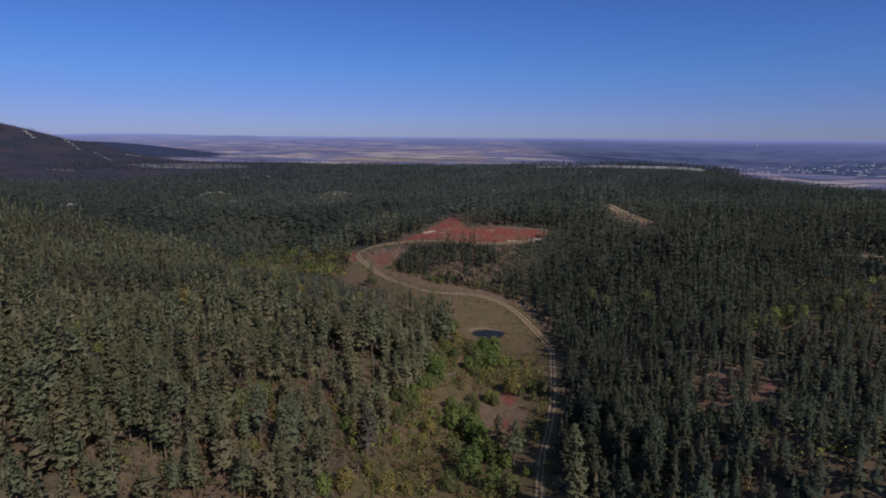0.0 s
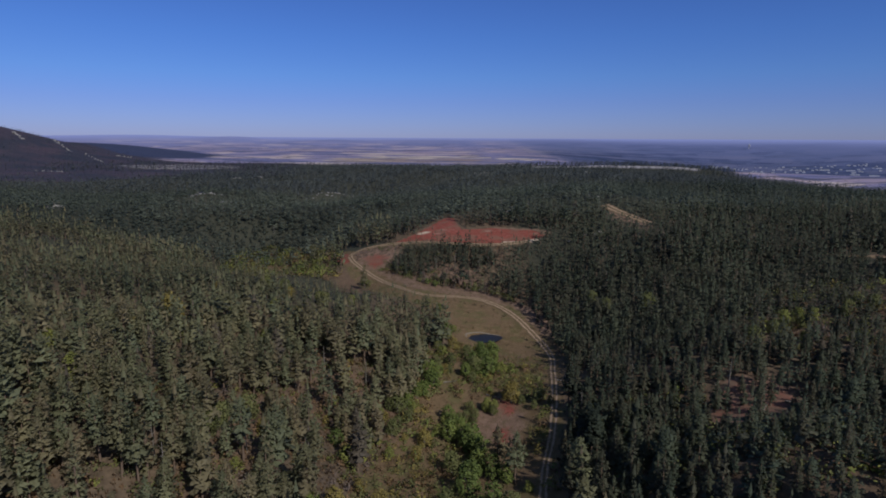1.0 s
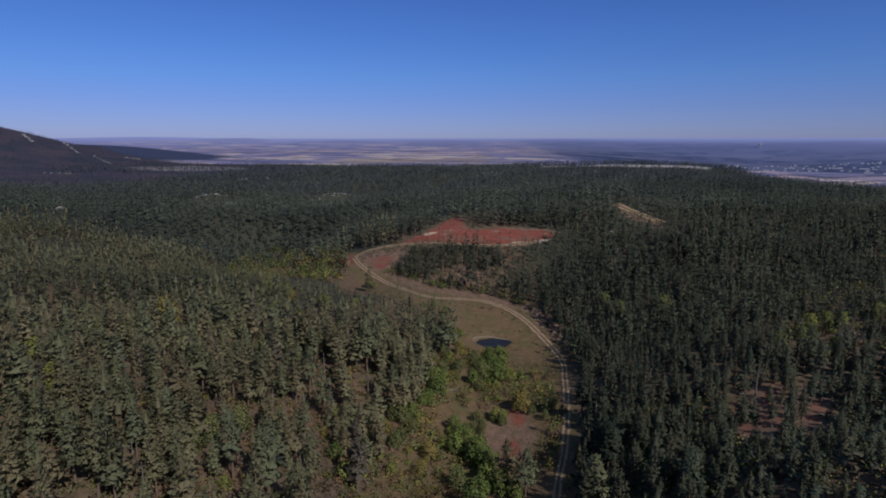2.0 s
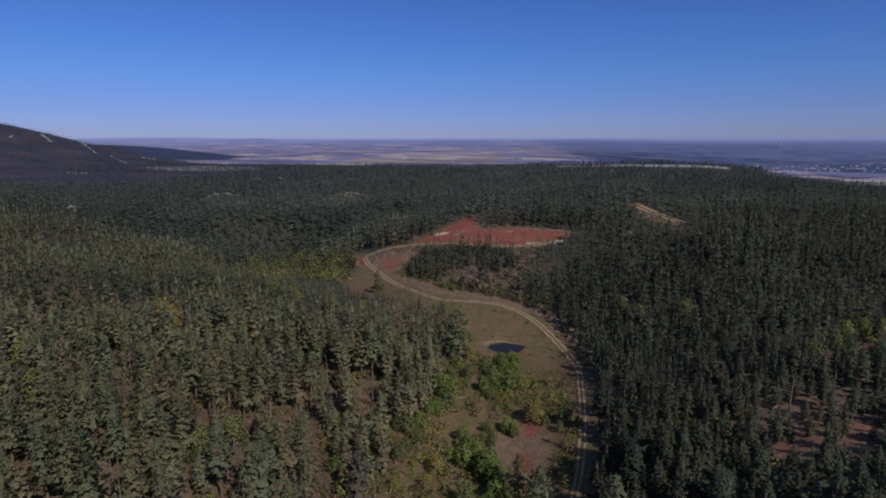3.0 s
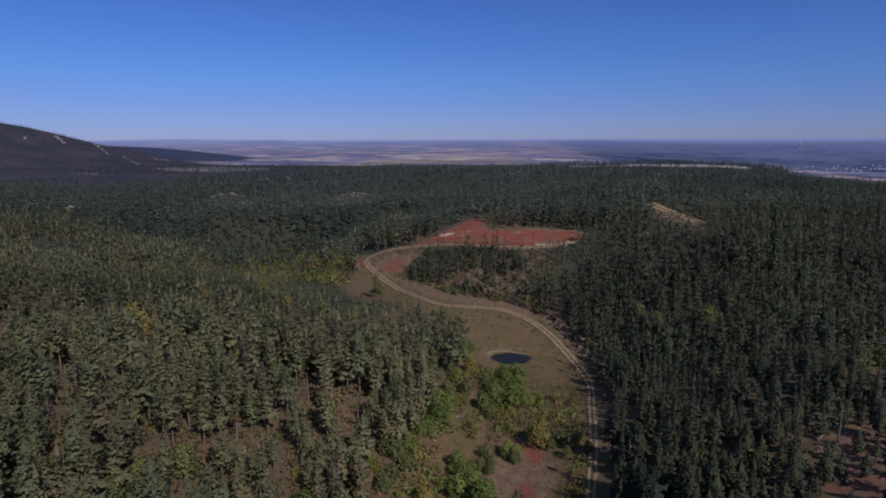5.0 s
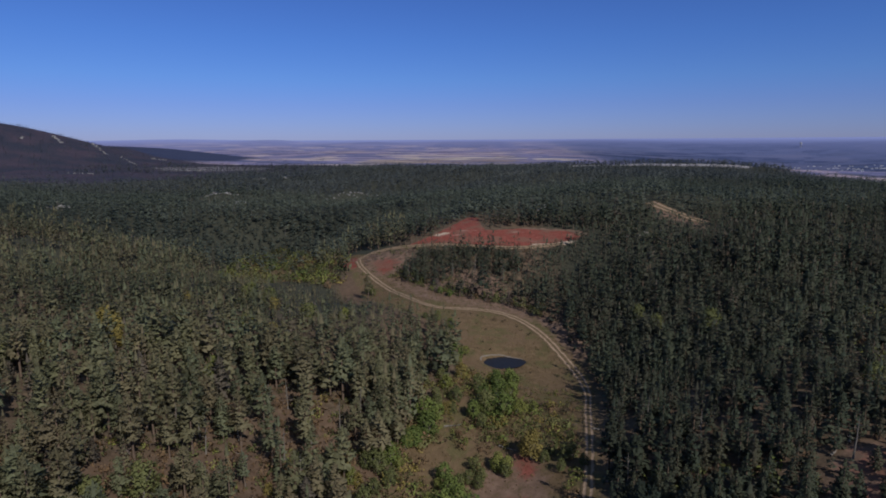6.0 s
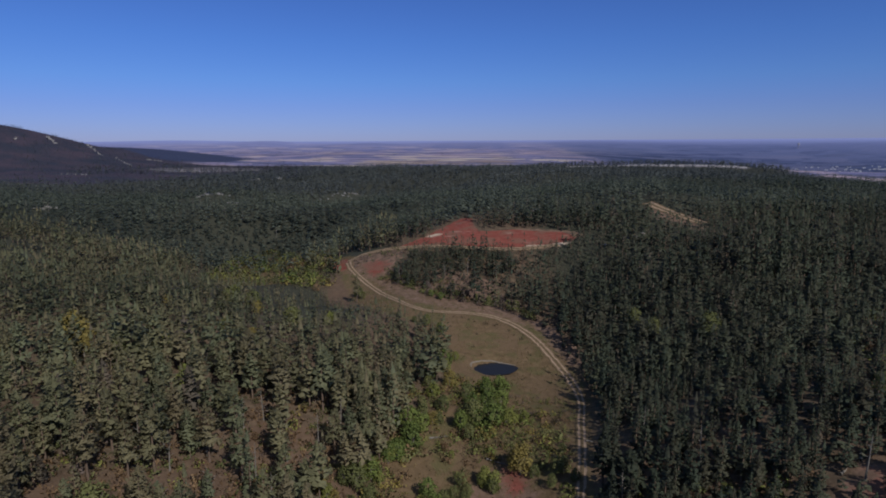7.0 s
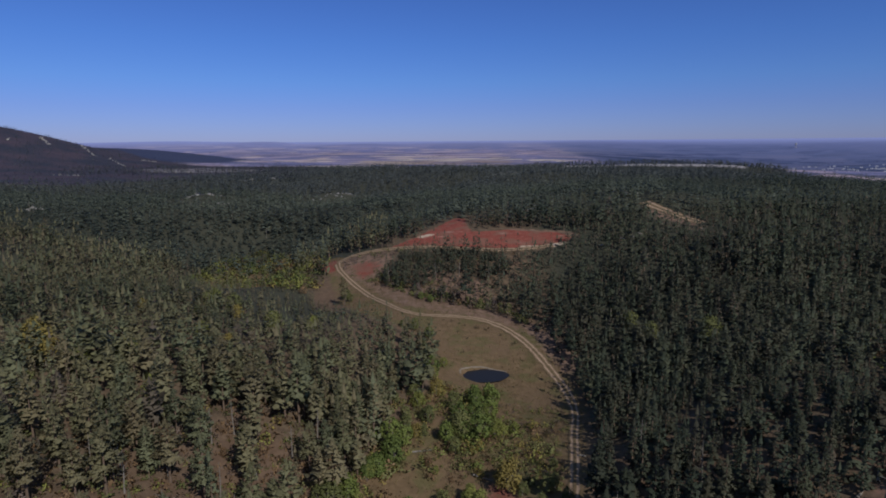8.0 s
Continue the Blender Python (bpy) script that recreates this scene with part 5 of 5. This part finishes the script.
for x0, y0, x1, y1, r, n in OUTCROPS:
    for k in range(n):
        t = (k + rng.uniform(0, 1)) / n
        put_boulder(x0 + (x1 - x0) * t + rng.normal(0, r * 0.9), y0 + (y1 - y0) * t + rng.normal(0, r * 0.9), r * rng.uniform(0.3, 1.05))


def snag(tall):
    """A dead standing pine with stubs of branches."""
    root = new("dead_tree")
    v, f = pole(tall, 0.2, 0.04, 6, 0.4, 0.1, 5)
    child(sheet("trunk", v, f, GREY_BARK, True), root)
    for k in range(7):
        bv, bf = pole(1.0 + 0.7 * rng.uniform(), 0.045, 0.015, 4, 0, 0, 2)
        m = Matrix.Translation((0.4 * (0.35 + k * 0.08), 0, tall * (0.35 + k * 0.08))) @ Matrix.Rotation(k * 2.2, 4, "Z") @ Matrix.Rotation(radians(70), 4, "Y")
        bv = np.array([m @ Vector((a, b, max(c, 0.0))) for a, b, c in bv])
        child(sheet("branch", bv, bf, GREY_BARK, True), root)
    return tagged(root, "dead grey pine with bare broken branches", "dead tree", "dead pines")


SNAGS = ((-274, 646), (-268, 659), (-262, 664), (-257, 668), (-250, 660), (-345, 555), (-365, 556), (-356, 566), (-210, 600), (-190, 590), (-150, 560), (-120, 560), (60, 520), (80, 500), (-33, 186), (-40, 160), (-56, 121), (-31, 142), (2, 372), (14, 379), (29, 371), (-22, 372), (63, 183), (84, 165), (56, 200), (-48, 178), (46, 178), (-29, 196), (-24, 206), (-20, 214), (-14, 221), (-37, 172), (-45, 140), (-52, 133), (-27, 178), (-33, 152), (-60, 126), (-52, 184), (-47, 192), (-55, 179), (-42, 203), (-44, 187), (-39, 209))
first = snag(9.0)
for k, (x, y) in enumerate(SNAGS):
    m = Matrix.Translation((x, y, float(height(x, y)))) @ Matrix.Rotation(k * 1.3, 4, "Z")
    if k:
        copy_thing(first, m)
    else:
        first.matrix_basis = m

for x, y, long, turn in ((45.5, 208.2, 5.0, -25), (46.8, 199, 6.0, -35), (42.5, 184, 5.5, -20), (43.5, 180, 4.5, -45), (4.6, 216.4, 4.5, 12), (-14, 366, 5.0, 60), (82, 168, 7.0, 40), (20, 208, 4.5, -30), (87, 171, 6.0, 55), (78, 152, 6.0, 70), (88, 156, 7.5, 25), (92, 150, 5.5, -20), (83, 146, 6.5, 50)):
    v, f = pole(long, 0.22, 0.10, 7, 0, 0.1, 5)
    ob = sheet("fallen_log", v, f, GREY_BARK, True)
    ob.matrix_basis = Matrix.Translation((x, y, float(height(x, y)) + 0.25)) @ Matrix.Rotation(radians(turn), 4, "Z") @ Matrix.Rotation(radians(88), 4, "Y")
    tagged(ob, "bleached fallen log lying on the ground", "log", "fallen logs")


# ---- far town ----
def building(long, wide, high, roof_rise, words="small pale building with grey gable roof in the far town"):
    root = new("building")
    bm = bmesh.new()
    bmesh.ops.create_cube(bm, size=1)
    for v in bm.verts:
        v.co = Vector((v.co.x * long, v.co.y * wide, (v.co.z + 0.5) * high - (1.5 if v.co.z < 0 else 0)))
    me = bpy.data.meshes.new("wall")
    bm.to_mesh(me)
    bm.free()
    me.materials.append(WALL_PAINT)
    child(new("wall", me), root)
    a, b, h = long / 2 + 0.4, wide / 2 + 0.5, high
    v = [(-a, -b, h - 0.1), (a, -b, h - 0.1), (a, b, h - 0.1), (-a, b, h - 0.1), (-a, 0, h + roof_rise), (a, 0, h + roof_rise)]
    me = bpy.data.meshes.new("roof")
    me.from_pydata(v, [], [(0, 1, 5, 4), (2, 3, 4, 5), (0, 4, 3), (1, 2, 5), (0, 3, 2, 1)])
    me.materials.append(ROOF_METAL)
    child(new("roof", me), root)
    return tagged(root, words, "building", "buildings of the far town")


homes = [building(8, 6, 2.2, 1.3), building(10.5, 7, 2.5, 1.5), building(34, 12, 2.6, 0.8, "long white warehouse with a low roof in the far town")]
sheds = [(1790, 2690), (1769, 2455), (1806, 2394), (1880, 2640)]
spots = [(1330 + 850 * rng.uniform(), 2450 + 450 * rng.uniform()) for _ in range(120)]
spots[2:2] = sheds
for k, (x, y) in enumerate(spots):
    m = Matrix.Translation((x, y, float(height(x, y)))) @ Matrix.Rotation(radians(-27.0 if 2 <= k < 2 + len(sheds) else float(rng.choice([-28, 62]))), 4, "Z")
    kind = 2 if 2 <= k < 2 + len(sheds) else k % 2
    if k < 3:
        homes[k].matrix_basis = m
    else:
        copy_thing(homes[kind], m)


p = scatter(1250, 2300, 2250, 3100, 34)
p = p[soft_noise(p[:, 0], p[:, 1], 240, 71) > 0.44]
woods("town_trees", VERY_FAR, p, rng.uniform(0.35, 0.7, len(p)), HAZED_WOOD, "dark trees between the houses of the far town, tinted blue for haze")


def shelter_belts():
    """Rows of trees along the field edges of the plain."""
    g = np.random.default_rng(91)
    rows = []
    for _ in range(75):
        az, r = math.radians(g.uniform(-22, 36)), g.uniform(2150, 3900)
        if math.degrees(az) < -8 and r < 2800:
            continue
        n, lean = int(g.integers(8, 42)), g.uniform(-0.25, 0.25)
        t = (np.arange(n) - n / 2) * 11.0 + g.normal(0, 3, n)
        rows.append(np.stack([r * math.sin(az) + t, r * math.cos(az) + lean * t + g.normal(0, 5, n)], 1))
    return np.concatenate(rows)


p = shelter_belts()
woods("shelter_belts", VERY_FAR, p, rng.uniform(0.3, 0.75, len(p)), HAZED_WOOD, "dark rows of trees along the fields of the far plain, tinted blue for haze")


def tower():
    root = new("water_tower")
    k = 12
    v, f = pole(9, 5.5, 5.5, k, 0, 0, 3)
    v[:, 2] += 18
    child(sheet("tank", v, f, ROOF_METAL, True), root)
    v, f = pole(3.5, 5.6, 0.2, k, 0, 0, 2)
    v[:, 2] += 27
    child(sheet("cap", v, f, ROOF_METAL, True), root)
    for a in range(4):
        v, f = pole(19, 0.6, 0.6, 6, 0, 0, 2)
        v[:, 0] += 4 * math.cos(a * 1.571)
        v[:, 1] += 4 * math.sin(a * 1.571)
        child(sheet("leg", v, f, ROOF_METAL, True), root)
    root.matrix_basis = Matrix.Translation((1946, 3641, float(height(1946, 3641))))
    tagged(root, "pale grey water tower far out on the plain", "water tower")


tower()
